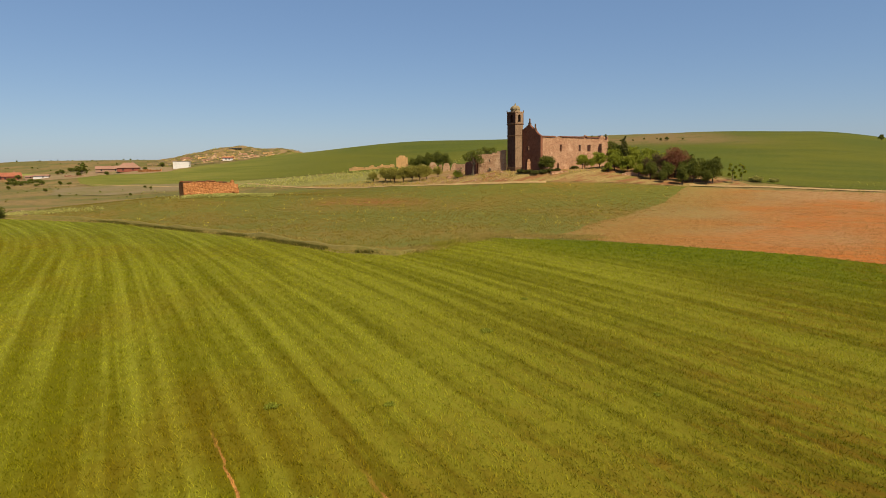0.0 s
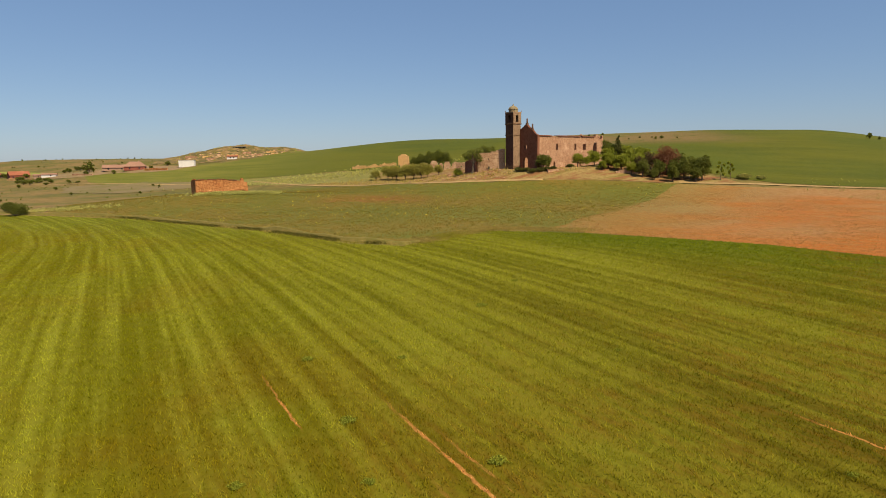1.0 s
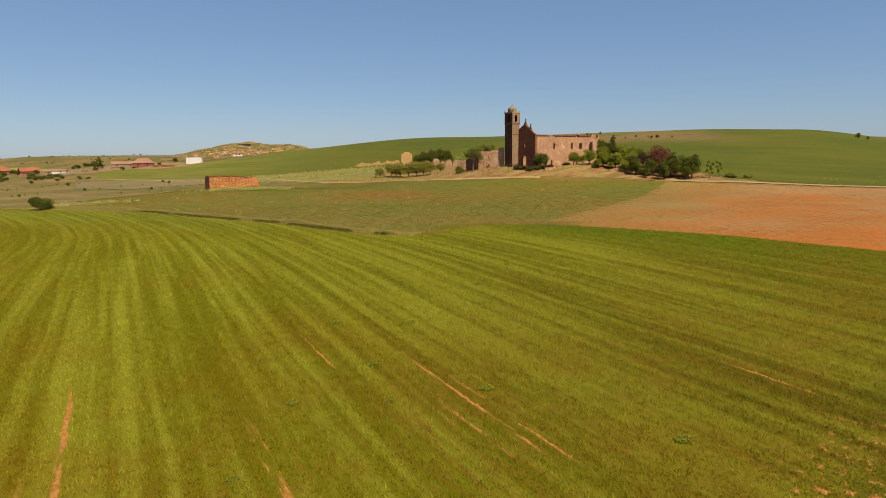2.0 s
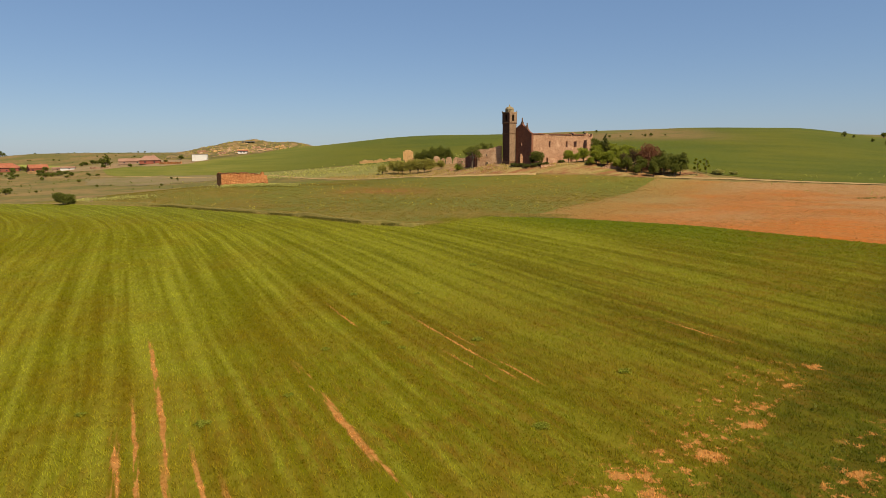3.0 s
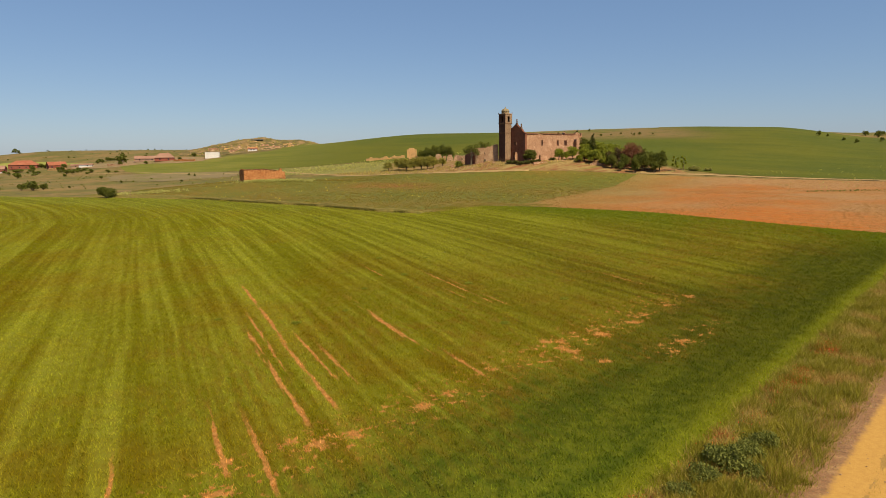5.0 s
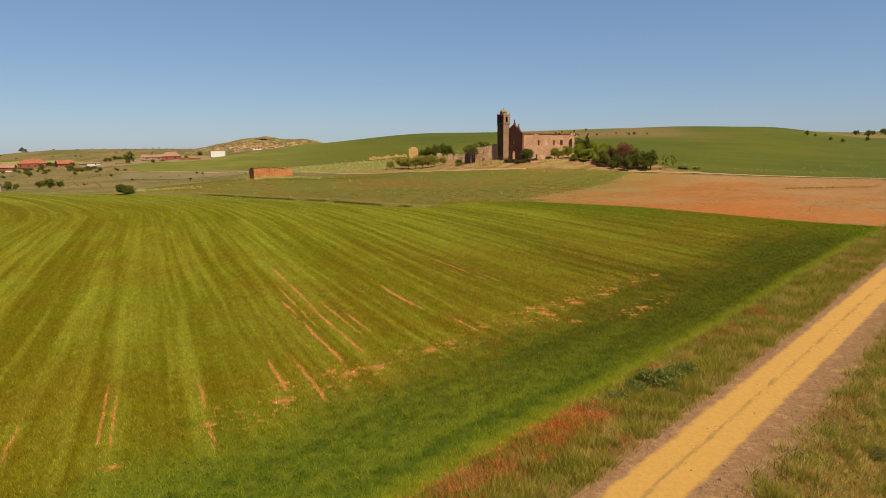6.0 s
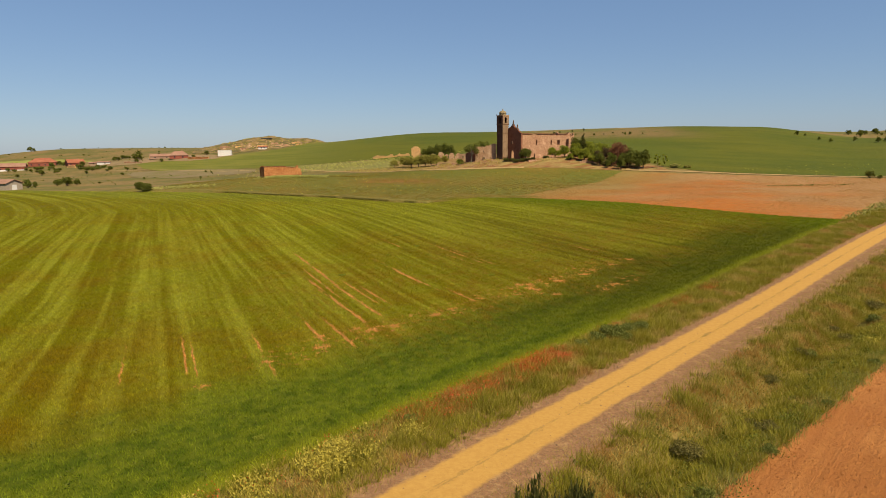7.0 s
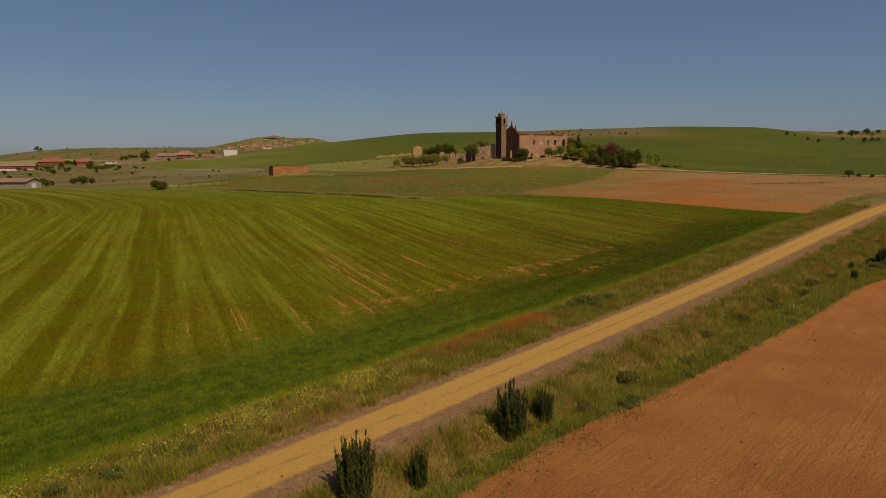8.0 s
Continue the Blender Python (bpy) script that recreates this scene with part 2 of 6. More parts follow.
    lush = n.math("MULTIPLY", n.step(y, 105.0, 185.0), n.step(x, -75.0, -25.0))
    col = n.mix(n.math("MULTIPLY", lush, 0.6), col, n.mix(n.step(tone, 0.41, 0.6), (0.110, 0.113, 0.006), (0.204, 0.204, 0.020)))
    ripe = n.math("MULTIPLY", n.math("MULTIPLY", n.step(x, -45.0, -85.0), n.step(x, -190.0, -140.0)), n.math("MULTIPLY", n.step(y, 130.0, 180.0), n.step(y, 262.0, 225.0)))
    col = n.mix(n.math("MULTIPLY", ripe, 0.25), col, (0.125, 0.098, 0.004))
    far_edge = n.math("MULTIPLY", n.step(x, -20.0, -60.0), n.step(n.math("ADD", y, n.math("MULTIPLY", x, 0.6)), 165.0, 195.0))
    col = n.mix(n.math("MULTIPLY", far_edge, 0.55), col, n.mix(n.step(tone, 0.41, 0.6), (0.100, 0.116, 0.010), (0.172, 0.186, 0.026)))
    # headland sown along the road
    ragged_w = n.math("ADD", w, n.math("MULTIPLY", n.math("SUBTRACT", n.noise(0.12, 3), 0.5), 16.0))
    head = n.math("MULTIPLY", n.step(ragged_w, 27.0, 17.0), n.step(w, 7.4, 9.6))
    along = n.noise(1.0, 3, 0.6, n.join(n.math("MULTIPLY", w, 0.45), n.math("MULTIPLY", s, 0.035), 11.0))
    along = n.math("ADD", n.math("MULTIPLY", along, 0.45), n.math("MULTIPLY", n.noise(0.9, 5, 0.7), 0.55))
    beyond = n.step(s, 24.0, 70.0)
    dark = n.mix(n.step(along, 0.41, 0.59), n.mix(beyond, (0.046, 0.072, 0.006), (0.036, 0.045, 0.004)), n.mix(beyond, (0.104, 0.124, 0.010), (0.066, 0.072, 0.006)))
    col = n.mix(n.math("MULTIPLY", head, 0.9), col, dark)
    col = n.mix(n.math("MULTIPLY", n.step(n.math("ADD", w, n.math("MULTIPLY", n.noise(0.4, 3), 1.6)), 10.6, 8.6), 0.65), col, n.mix(grain, (0.118, 0.138, 0.008), (0.155, 0.164, 0.012)))
    # greener far corner by the red field
    corner = n.math("MULTIPLY", n.step(n.math("SUBTRACT", y, n.math("MULTIPLY", x, -0.85)), 190.0, 214.0), n.step(x, 0.0, 22.0))
    col = n.mix(n.math("MULTIPLY", corner, 0.8), col, n.mix(n.step(tuft, 0.4, 0.62), (0.058, 0.078, 0.004), (0.100, 0.118, 0.005)))
    # thin rusty growth round the bare places
    poor = n.math("MULTIPLY", n.math("MULTIPLY", n.step(s, 5.0, 40.0), n.math("MULTIPLY", n.step(w, 9.0, 22.0), n.step(w, 70.0, 40.0))), n.step(n.noise(0.09, 4, 0.65), 0.34, 0.60))
    col = n.mix(n.math("MULTIPLY", poor, n.math("MULTIPLY", n.step(n.noise(1.0, 4, 0.7, n.join(n.math("MULTIPLY", u, 1.7), n.math("MULTIPLY", v, 0.3), 17.0)), 0.38, 0.66), 0.62)), col, (0.150, 0.078, 0.010))
    # bare soil: thin lines between drills, patches and blotches along the headland's inner side
    gap = n.noise(1.0, 3, 0.7, n.join(n.math("MULTIPLY", u, 1.2), n.math("MULTIPLY", v, 0.11), 5.0))
    worn = n.math("ADD", u0, n.math("MULTIPLY", n.math("SUBTRACT", n.noise(0.7, 3, 0.7), 0.5), 0.55))
    bare1 = 0.0
    for at, near, off, half in SOIL_LINES:
        on = n.math("MULTIPLY", n.step(n.math("ABSOLUTE", n.math("SUBTRACT", worn, at - 0.25)), half, half * 0.4), n.step(gap, 0.41, 0.50))
        bare1 = n.math("MAXIMUM", bare1, n.math("MULTIPLY", on, n.math("MULTIPLY", n.step(w, near - 2.0, near), n.step(w, off + 4.0, off - 2.0))))
    here = n.join(n.math("ADD", s, n.math("MULTIPLY", n.math("SUBTRACT", n.noise(1.5, 4, 0.7), 0.5), 4.0)), n.math("ADD", w, n.math("MULTIPLY", n.math("SUBTRACT", n.noise(1.7, 4, 0.7), 0.5), 3.6)))
    for at, off, r in SOIL_SPOTS:
        gauge = n.add("ShaderNodeVectorMath")
        gauge.operation = "DISTANCE"
        n.link(here, gauge.inputs[0])
        gauge.inputs[1].default_value = (at, off, 0.0)
        bare1 = n.math("MAXIMUM", bare1, n.step(gauge.outputs["Value"], r * 0.92, r * 0.5))
    blot = n.noise(1.4, 5, 0.65)
    ring = n.math("MULTIPLY", n.step(w, 20.5, 23.5), n.step(w, 29.5, 25.5))
    ring = n.math("MAXIMUM", ring, n.math("MULTIPLY", n.math("MULTIPLY", n.step(w, 14.0, 16.0), n.step(w, 19.0, 17.0)), n.math("MULTIPLY", n.step(s, 56.0, 62.0), n.step(s, 76.0, 70.0))))
    span = n.math("MULTIPLY", n.step(s, 10.0, 22.0), n.step(s, 86.0, 74.0))
    bare2 = n.math("MULTIPLY", n.math("MULTIPLY", n.step(blot, 0.572, 0.615), ring), span)
    bare = n.math("MAXIMUM", bare1, bare2)
    col = n.mix(bare, col, n.mix(n.step(grain, 0.3, 0.7), (0.27, 0.112, 0.026), (0.45, 0.215, 0.062)))
    r = n.add("ShaderNodeNewGeometry").outputs["Random Per Island"]
    if thin:
        col = n.mix(1.0, col, n.mix(r, (gain * 0.90,) * 3, (gain * 1.14,) * 3), "MULTIPLY")
        return n.done(col, 0.9, 0.02, thin)
    col = n.mix(1.0, col, (0.80, 0.79, 0.80), "MULTIPLY")
    n.bump(n.noise(3.0, 4, 0.7), 0.6, 0.25)
    return n.done(col, 0.95, 0.03)


def road_material():
    n = Nodes("sandy_track")
    x, y, s, w = road_nodes(n)
    mid = n.math("ABSOLUTE", n.math("ADD", w, 1.82))
    ragged = n.math("ADD", mid, n.math("MULTIPLY", n.math("SUBTRACT", n.noise(0.6, 5, 0.75), 0.5), 1.1))
    fine, grit = n.noise(9.0, 4, 0.7), n.noise(2.6, 5, 0.7)
    sand = n.mix(n.step(grit, 0.35, 0.65), (0.385, 0.215, 0.055), (0.345, 0.185, 0.047))
    sand = n.mix(n.math("MULTIPLY", n.step(n.math("MULTIPLY", n.step(ragged, 0.42, 0.08), n.noise(1.0, 5, 0.75, n.join(n.math("MULTIPLY", w, 3.0), n.math("MULTIPLY", s, 0.35)))), 0.40, 0.58), 0.62), sand, (0.180, 0.112, 0.038))
    sand = n.mix(n.math("MULTIPLY", n.step(fine, 0.5, 0.72), 0.35), sand, (0.27, 0.145, 0.04))
    pebble = n.mix(n.step(grit, 0.35, 0.62), (0.175, 0.088, 0.040), (0.24, 0.125, 0.062))
    pebble = n.mix(n.math("MULTIPLY", n.step(fine, 0.45, 0.66), 0.8), pebble, (0.115, 0.072, 0.036))
    spill = n.math("MULTIPLY", n.step(n.noise(0.9, 5, 0.75), 0.50, 0.68), 0.65)
    pebble = n.mix(spill, pebble, (0.33, 0.20, 0.085))
    col = n.mix(n.step(ragged, 1.5, 1.98), sand, pebble)
    n.bump(fine, 0.5, 0.05)
    return n.done(col, 0.95, 0.1)


def plough_material():
    n = Nodes("ploughed_soil")
    x, y, s, w = road_nodes(n)
    furrow = n.noise(1.0, 3, 0.6, n.join(n.math("MULTIPLY", w, 1.2), n.math("MULTIPLY", s, 0.05)))
    col = n.mix(n.step(n.noise(0.12, 4, 0.6), 0.35, 0.65), (0.315, 0.115, 0.030), (0.385, 0.155, 0.045))
    col = n.mix(n.math("MULTIPLY", n.step(furrow, 0.4, 0.65), 0.5), col, (0.31, 0.112, 0.032))
    col = n.mix(n.math("MULTIPLY", n.step(n.noise(4.5, 4, 0.7), 0.5, 0.72), 0.6), col, (0.26, 0.092, 0.028))
    rake = n.noise(1.0, 3, 0.6, n.join(n.math("MULTIPLY", w, 2.6), n.math("MULTIPLY", s, 0.12), 4.0))
    n.bump(n.math("ADD", n.noise(4.0, 6, 0.75), n.math("MULTIPLY", rake, 0.55)), 1.0, 0.24)
    return n.done(col, 0.95, 0.1)


def red_field_material():
    n = Nodes("stubble_on_red_soil")
    x, y, _ = n.xyz()
    along = n.join(n.math("MULTIPLY", n.math("ADD", n.math("MULTIPLY", x, 0.6), n.math("MULTIPLY", y, 0.8)), 0.5),
                   n.math("MULTIPLY", n.math("SUBTRACT", n.math("MULTIPLY", x, 0.8), n.math("MULTIPLY", y, 0.6)), 0.05))
    red = n.step(n.math("ADD", n.noise(0.03, 4, 0.6, distort=0.4), n.step(x, 40.0, 130.0, 0.12, -0.12)), 0.36, 0.66)
    col = n.mix(red, (0.280, 0.156, 0.066), (0.34, 0.100, 0.016))
    col = n.mix(n.math("MULTIPLY", n.step(n.noise(1.0, 4, 0.7, along), 0.40, 0.66), 0.55), col, (0.27, 0.155, 0.058))
    green = n.math("MULTIPLY", n.step(n.math("ADD", n.math("SUBTRACT", x, n.math("MULTIPLY", n.math("SUBTRACT", y, 210.0), 0.58)), n.math("MULTIPLY", n.noise(0.06, 3), 24.0)), 78.0, 26.0), 0.8)
    col = n.mix(green, col, (0.175, 0.145, 0.042))
    col = n.mix(n.math("MULTIPLY", n.step(n.noise(0.9, 6, 0.8), 0.45, 0.62), 0.7), col, (0.175, 0.072, 0.018))
    n.bump(n.noise(1.8, 5, 0.75), 0.8, 0.35)
    return n.done(col, 0.95, 0.1)


def meadow_material():
    n = Nodes("weedy_meadow")
    x, y, _ = n.xyz()
    fine = n.noise(0.8, 4, 0.65)
    # sorrel-red stretch in the middle of the meadow
    away = n.math("ADD", n.math("POWER", n.math("DIVIDE", n.math("ADD", x, 24.0), 21.0), 2.0), n.math("POWER", n.math("DIVIDE", n.math("SUBTRACT", y, 301.0), 19.0), 2.0))
    sorrel = n.math("MULTIPLY", n.step(away, 1.2, 0.0), n.step(n.noise(0.10, 4, 0.65), 0.34, 0.58))
    col = n.mix(n.step(n.noise(0.022, 4, 0.6), 0.42, 0.66), (0.104, 0.098, 0.010), (0.152, 0.094, 0.012))
    col = n.mix(n.math("MULTIPLY", n.step(fine, 0.42, 0.68), 0.75), col, (0.070, 0.078, 0.008))
    col = n.mix(n.math("MULTIPLY", sorrel, 0.8), col, (0.19, 0.070, 0.014))
    n.bump(fine, 0.6, 0.3)
    return n.done(col, 0.9, 0.2)


def verge_material():
    """Trampled earth next to the track, matted grass beyond."""
    n = Nodes("matted_verge")
    x, y, s, w = road_nodes(n)
    out = n.math("SUBTRACT", n.math("ABSOLUTE", n.math("ADD", w, 2.1)), 3.0)
    out = n.math("ADD", out, n.math("MULTIPLY", n.math("SUBTRACT", n.noise(0.5, 5, 0.7), 0.5), 2.4))
    fine = n.noise(3.0, 5, 0.7)
    mat = n.mix(n.step(n.noise(0.4, 4, 0.6), 0.38, 0.62), (0.115, 0.098, 0.016), (0.20, 0.135, 0.038))
    mat = n.mix(n.math("MULTIPLY", n.step(fine, 0.42, 0.66), 0.7), mat, (0.075, 0.064, 0.014))
    earth = n.mix(n.step(fine, 0.4, 0.65), (0.215, 0.108, 0.050), (0.135, 0.072, 0.032))
    n.bump(fine, 0.7, 0.15)
    return n.done(n.mix(n.step(out, 1.2, 2.2), earth, mat), 0.95, 0.1)


def hill_material():
    """Crop on the hillside, streaked along the slope."""
    n = Nodes("green_hill_crop")
    x, y, _ = n.xyz()
    a = n.math("SUBTRACT", n.math("MULTIPLY", x, 0.852), n.math("MULTIPLY", y, 0.523))
    b = n.math("ADD", n.math("MULTIPLY", x, 0.523), n.math("MULTIPLY", y, 0.852))
    streak = n.noise(1.0, 4, 0.65, n.join(n.math("MULTIPLY", a, 0.015), n.math("MULTIPLY", b, 0.09)))
    fine = n.noise(0.9, 5, 0.7)
    col = n.mix(n.step(n.noise(0.013, 3, 0.6), 0.38, 0.62), (0.056, 0.068, 0.003), (0.080, 0.079, 0.004))
    col = n.mix(n.math("MULTIPLY", n.step(streak, 0.40, 0.62), 0.55), col, (0.040, 0.052, 0.003))
    col = n.mix(n.math("MULTIPLY", n.step(fine, 0.46, 0.66), 0.5), col, (0.092, 0.096, 0.006))
    col = n.mix(n.math("MULTIPLY", n.step(x, -30.0, -200.0), 0.9), col, n.mix(n.step(streak, 0.35, 0.65), (0.092, 0.098, 0.008), (0.150, 0.136, 0.020)))
    # poor stony ground along the crest
    crest = n.math("MULTIPLY", n.step(n.math("ADD", n.math("MULTIPLY", x, -0.523), n.math("MULTIPLY", y, -0.852)), -428.0, -458.0), n.math("MULTIPLY", n.step(x, 40.0, 75.0), n.step(x, 175.0, 130.0)))
    col = n.mix(n.math("MULTIPLY", crest, n.step(n.noise(0.08, 5, 0.7), 0.28, 0.52)), col, n.mix(fine, (0.090, 0.068, 0.020), (0.185, 0.115, 0.042)))
    n.bump(fine, 0.6, 0.3)
    return n.done(col, 0.9, 0.15)


def knoll_material():
    """Straw, red earth and weeds in drifts along the slope."""
    n = Nodes("straw_and_red_earth")
    x, y, _ = n.xyz()
    drift = n.join(n.math("MULTIPLY", n.math("ADD", n.math("MULTIPLY", x, 0.9), n.math("MULTIPLY", y, 0.44)), 0.06), n.math("MULTIPLY", n.math("SUBTRACT", n.math("MULTIPLY", y, 0.9), n.math("MULTIPLY", x, 0.44)), 0.26))
    fine = n.noise(1.1, 5, 0.7)
    col = n.mix(n.step(n.noise(1.0, 5, 0.65, drift), 0.42, 0.58), (0.190, 0.082, 0.034), (0.245, 0.170, 0.062))
    col = n.mix(n.math("MULTIPLY", n.step(n.noise(0.9, 4, 0.65, drift, 0.6), 0.54, 0.66), 0.75), col, (0.125, 0.110, 0.022))
    col = n.mix(n.math("MULTIPLY", n.step(x, 8.0, -30.0), 0.45), col, (0.20, 0.165, 0.045))
    col = n.mix(n.math("MULTIPLY", n.step(fine, 0.46, 0.66), 0.6), col, (0.115, 0.070, 0.024))
    n.bump(fine, 0.8, 0.4)
    return n.done(col, 0.95, 0.1)


def leaf_material(name, a, b, scale=0.7):
    n = Nodes(name)
    r = n.add("ShaderNodeNewGeometry").outputs["Random Per Island"]
    col = n.mix(n.step(n.noise(scale, 3, 0.6), 0.35, 0.65), a, b)
    col = n.mix(n.math("MULTIPLY", r, 0.45), col, tuple(min(1.0, 1.9 * c) for c in b))
    return n.done(col, 0.7, 0.2, 0.4)


MAT_TUFT = crop_material("cereal_blades", 0.5, 1.97)
MAT_CROP, MAT_ROAD, MAT_PLOUGH, MAT_RED = crop_material(), road_material(), plough_material(), red_field_material()
MAT_LAND = mottled("dry_rough_grass", (0.108, 0.092, 0.016), (0.190, 0.118, 0.038), (0.066, 0.058, 0.012), 0.022, 0.22, bump=0.6, dist=0.3)
MAT_MEADOW = meadow_material()
MAT_BANK = mottled("straw_bank", (0.130, 0.102, 0.022), (0.100, 0.088, 0.016), (0.20, 0.145, 0.040), 0.13, 1.8, bump=0.6, dist=0.15)
MAT_VERGE = verge_material()
MAT_HILL = hill_material()
MAT_KNOLL = knoll_material()
MAT_GREY = mottled("grey_fallow", (0.150, 0.110, 0.050), (0.120, 0.098, 0.026), (0.175, 0.128, 0.060), 0.04, 0.5, bump=0.4, dist=0.2)
MAT_WEEDY = mottled("rank_weedy_ground", (0.15, 0.135, 0.030), (0.20, 0.165, 0.045), (0.10, 0.10, 0.018), 0.08, 0.7, bump=0.6, dist=0.3)
MAT_MOUND = mottled("bare_ochre_mound", (0.108, 0.084, 0.026), (0.24, 0.148, 0.060), (0.060, 0.050, 0.014), 0.09, 0.30, bump=1.0, dist=1.2, lo=0.42, hi=0.58)
MAT_LIME = mottled("young_green_field", (0.20, 0.20, 0.030), (0.165, 0.17, 0.026), (0.22, 0.19, 0.05), 0.02, 0.3)
MAT_PATH = mottled("pale_dirt", (0.34, 0.22, 0.095), (0.27, 0.175, 0.072), (0.19, 0.13, 0.05), 0.1, 1.0)

# ---- ground and fields ----
def axis_steps(lo, a, b, hi, fine):
    """Fine even steps from a to b, growing beyond."""
    out, v, d = list(np.arange(a, b + 0.1, fine)), float(b), fine
    while v < hi:
        d *= 1.22
        v += d
        out.append(min(v, hi))
    v, d = float(a), fine
    while v > lo:
        d *= 1.22
        v -= d
        out.append(max(v, lo))
    return sorted(out)


def build_ground():
    xs, ys = np.array(axis_steps(-4200, -420, 300, 4200, 6)), np.array(axis_steps(-1500, -60, 760, 4600, 6))
    gx, gy = np.meshgrid(xs, ys)
    # the sheets of track, verge and fields cover the ground along the track
    off, along = road_off(gx, gy), road_along(gx, gy)
    under = sm(20, 9, off) * sm(-35, -22, off) * sm(180, 150, along) * sm(-130, -100, along)
    gz = height(gx, gy) - 0.06 - 1.6 * under
    verts = np.stack([gx, gy, gz], -1).reshape(-1, 3)
    w = len(xs)
    faces = [(j * w + i, j * w + i + 1, (j + 1) * w + i + 1, (j + 1) * w + i) for j in range(len(ys) - 1) for i in range(w - 1)]
    return tagged(put_mesh("ground", verts, faces, MAT_LAND, True), "dry grassy open land rolling to the horizon", "ground", kind="structure")


def road_point(s, off):
    """A place off metres to the field's side of the road's sandy edge, s metres along it."""
    o = off - max(0.0, s - 70) ** 2 / 2000
    return (-8.8 + 0.663 * s - 0.749 * o, 39.9 + 0.749 * s + 0.663 * o)


def plough_edge(s):
    """Where the ploughed field begins, in metres off the road."""
    return float(np.interp(s, EDGE_S, EDGE_W)) + 0.5 * noise.noise((s * 0.3, 3, 0))


def wavy(outline, amount, step=9.0):
    """The outline with its straight edges made uneven."""
    out = []
    for i, (x0, y0) in enumerate(outline):
        x1, y1 = outline[(i + 1) % len(outline)]
        k = max(1, int(math.hypot(x1 - x0, y1 - y0) / step))
        for j in range(k):
            x, y = x0 + (x1 - x0) * j / k, y0 + (y1 - y0) * j / k
            out.append((x + amount * noise.noise((x * 0.09, y * 0.09, 1.0)), y + amount * noise.noise((x * 0.09, y * 0.09, 6.0))))
    return out


def verge_strip(name, s0, s1, inner, outer, across, lift, label):
    """A strip of verge from one offset of the track to another, following the ditch."""
    rows = np.arange(s0, s1 + 0.1, 2.0)
    verts, faces = [], []
    for s in rows:
        a, b = inner(s), outer(s)
        for j in range(across + 1):
            x, y = road_point(s, a + (b - a) * j / across)
            verts.append((x, y, H(x, y) + lift + 0.10 * noise.noise((x * 0.7, y * 0.7, 2.0)) * min(1, j, across - j)))
    k = across + 1
    for i in range(len(rows) - 1):
        for j in range(across):
            faces.append((i * k + j, i * k + j + 1, (i + 1) * k + j + 1, (i + 1) * k + j))
    return tagged(put_mesh(name, verts, faces, MAT_VERGE, True), label, "verge", kind="structure")


build_ground()
ROAD_S = list(range(-140, 146, 6))
edge = [road_point(s, 6.9) for s in ROAD_S]
crop_outline = [(x, y) for x, y in edge] + [(83, 151.5), (72, 157.5), (52, 176), (46, 183.5), (23, 200.6), (5, 207.5), (-7.2, 187.5),
    (-15.8, 191.2), (-37.7, 216.9), (-83, 258.7), (-127, 281.5), (-200, 314), (-330, 330), (-420, 220), (-360, -120)]
sheet("cereal_field", crop_outline, 6, 0.0, MAT_CROP, "yellow-green cereal field sown in long strips", "field")
meadow_outline = [(8, 211), (18.5, 211), (78, 316), (56, 323.5), (34, 328.5), (20, 332), (10, 335.5), (-0.1, 341), (-11, 350.5), (-24, 369), (-38, 383.3), (-47, 393.7), (-75, 412), (-130, 400), (-140, 330), (-122, 288),
    (-83, 263.5), (-38, 221.5), (-15, 196), (-6, 192)]
sheet("weedy_meadow", wavy(meadow_outline, 1.6, 5), 6, 0.0, MAT_MEADOW, "dark green weedy meadow below the ruined church", "meadow")
red_outline = [(13, 208), (19, 205), (46, 183), (72, 156), (84, 150.5), (103, 171), (128, 195), (182, 246), (215, 250), (171, 265), (124, 294), (82, 315), (75, 319)]
sheet("red_field", red_outline, 6, -0.02, MAT_RED,
      "red earth field with pale thin stubble", "field")
hill_outline = [(-300, 622), (-262, 560), (-216, 506), (-142, 489), (-62, 470), (-10, 432), (60, 412), (84, 360), (102, 325), (112, 312), (126, 301), (171, 271),
    (216, 241), (330, 300), (330, 430), (262, 478), (238, 520), (160, 548), (150, 520), (112, 500), (70, 520), (55, 590), (0, 655), (-110, 705), (-146, 715),
    (-163, 628), (-211, 613)]
sheet("hill_field", wavy(hill_outline, 1.5), 6, 0.06, MAT_HILL, "smooth green crop covering the long hillside", "field")
sheet("church_knoll", wavy([(-76, 426), (-48, 398), (-39, 386), (-25, 371), (-12, 352.5), (-0.5, 343), (10, 337), (20, 333.5), (34, 330), (56, 325), (82, 316), (100, 313.5), (99, 324), (82, 355), (60, 402), (-10, 424), (-60, 466)], 1.2),
      6, 0.05, MAT_KNOLL, "bare slope of straw and red earth round the ruins", "slope")
sheet("weedy_slope", [(-142, 487), (-62, 467.5), (-38, 456), (-37, 408), (-76, 427.5), (-122, 455)], 6, 0.07, MAT_WEEDY, "slope of rank pale green weeds", "slope")
sheet("cellar_mound", wavy([(-275, 700), (-262, 662), (-213, 640), (-166, 640), (-150, 716), (-138, 760), (-200, 790), (-262, 770)], 5), 5, 0.12, MAT_MOUND, "bare ochre mound above the village", "mound")
sheet("grey_fallow_field", wavy([(-262, 530), (-204, 518), (-142, 482), (-136, 462), (-180, 442), (-222, 462)], 7), 8, 0.1, MAT_GREY, "greyish fallow field in the valley", "field")
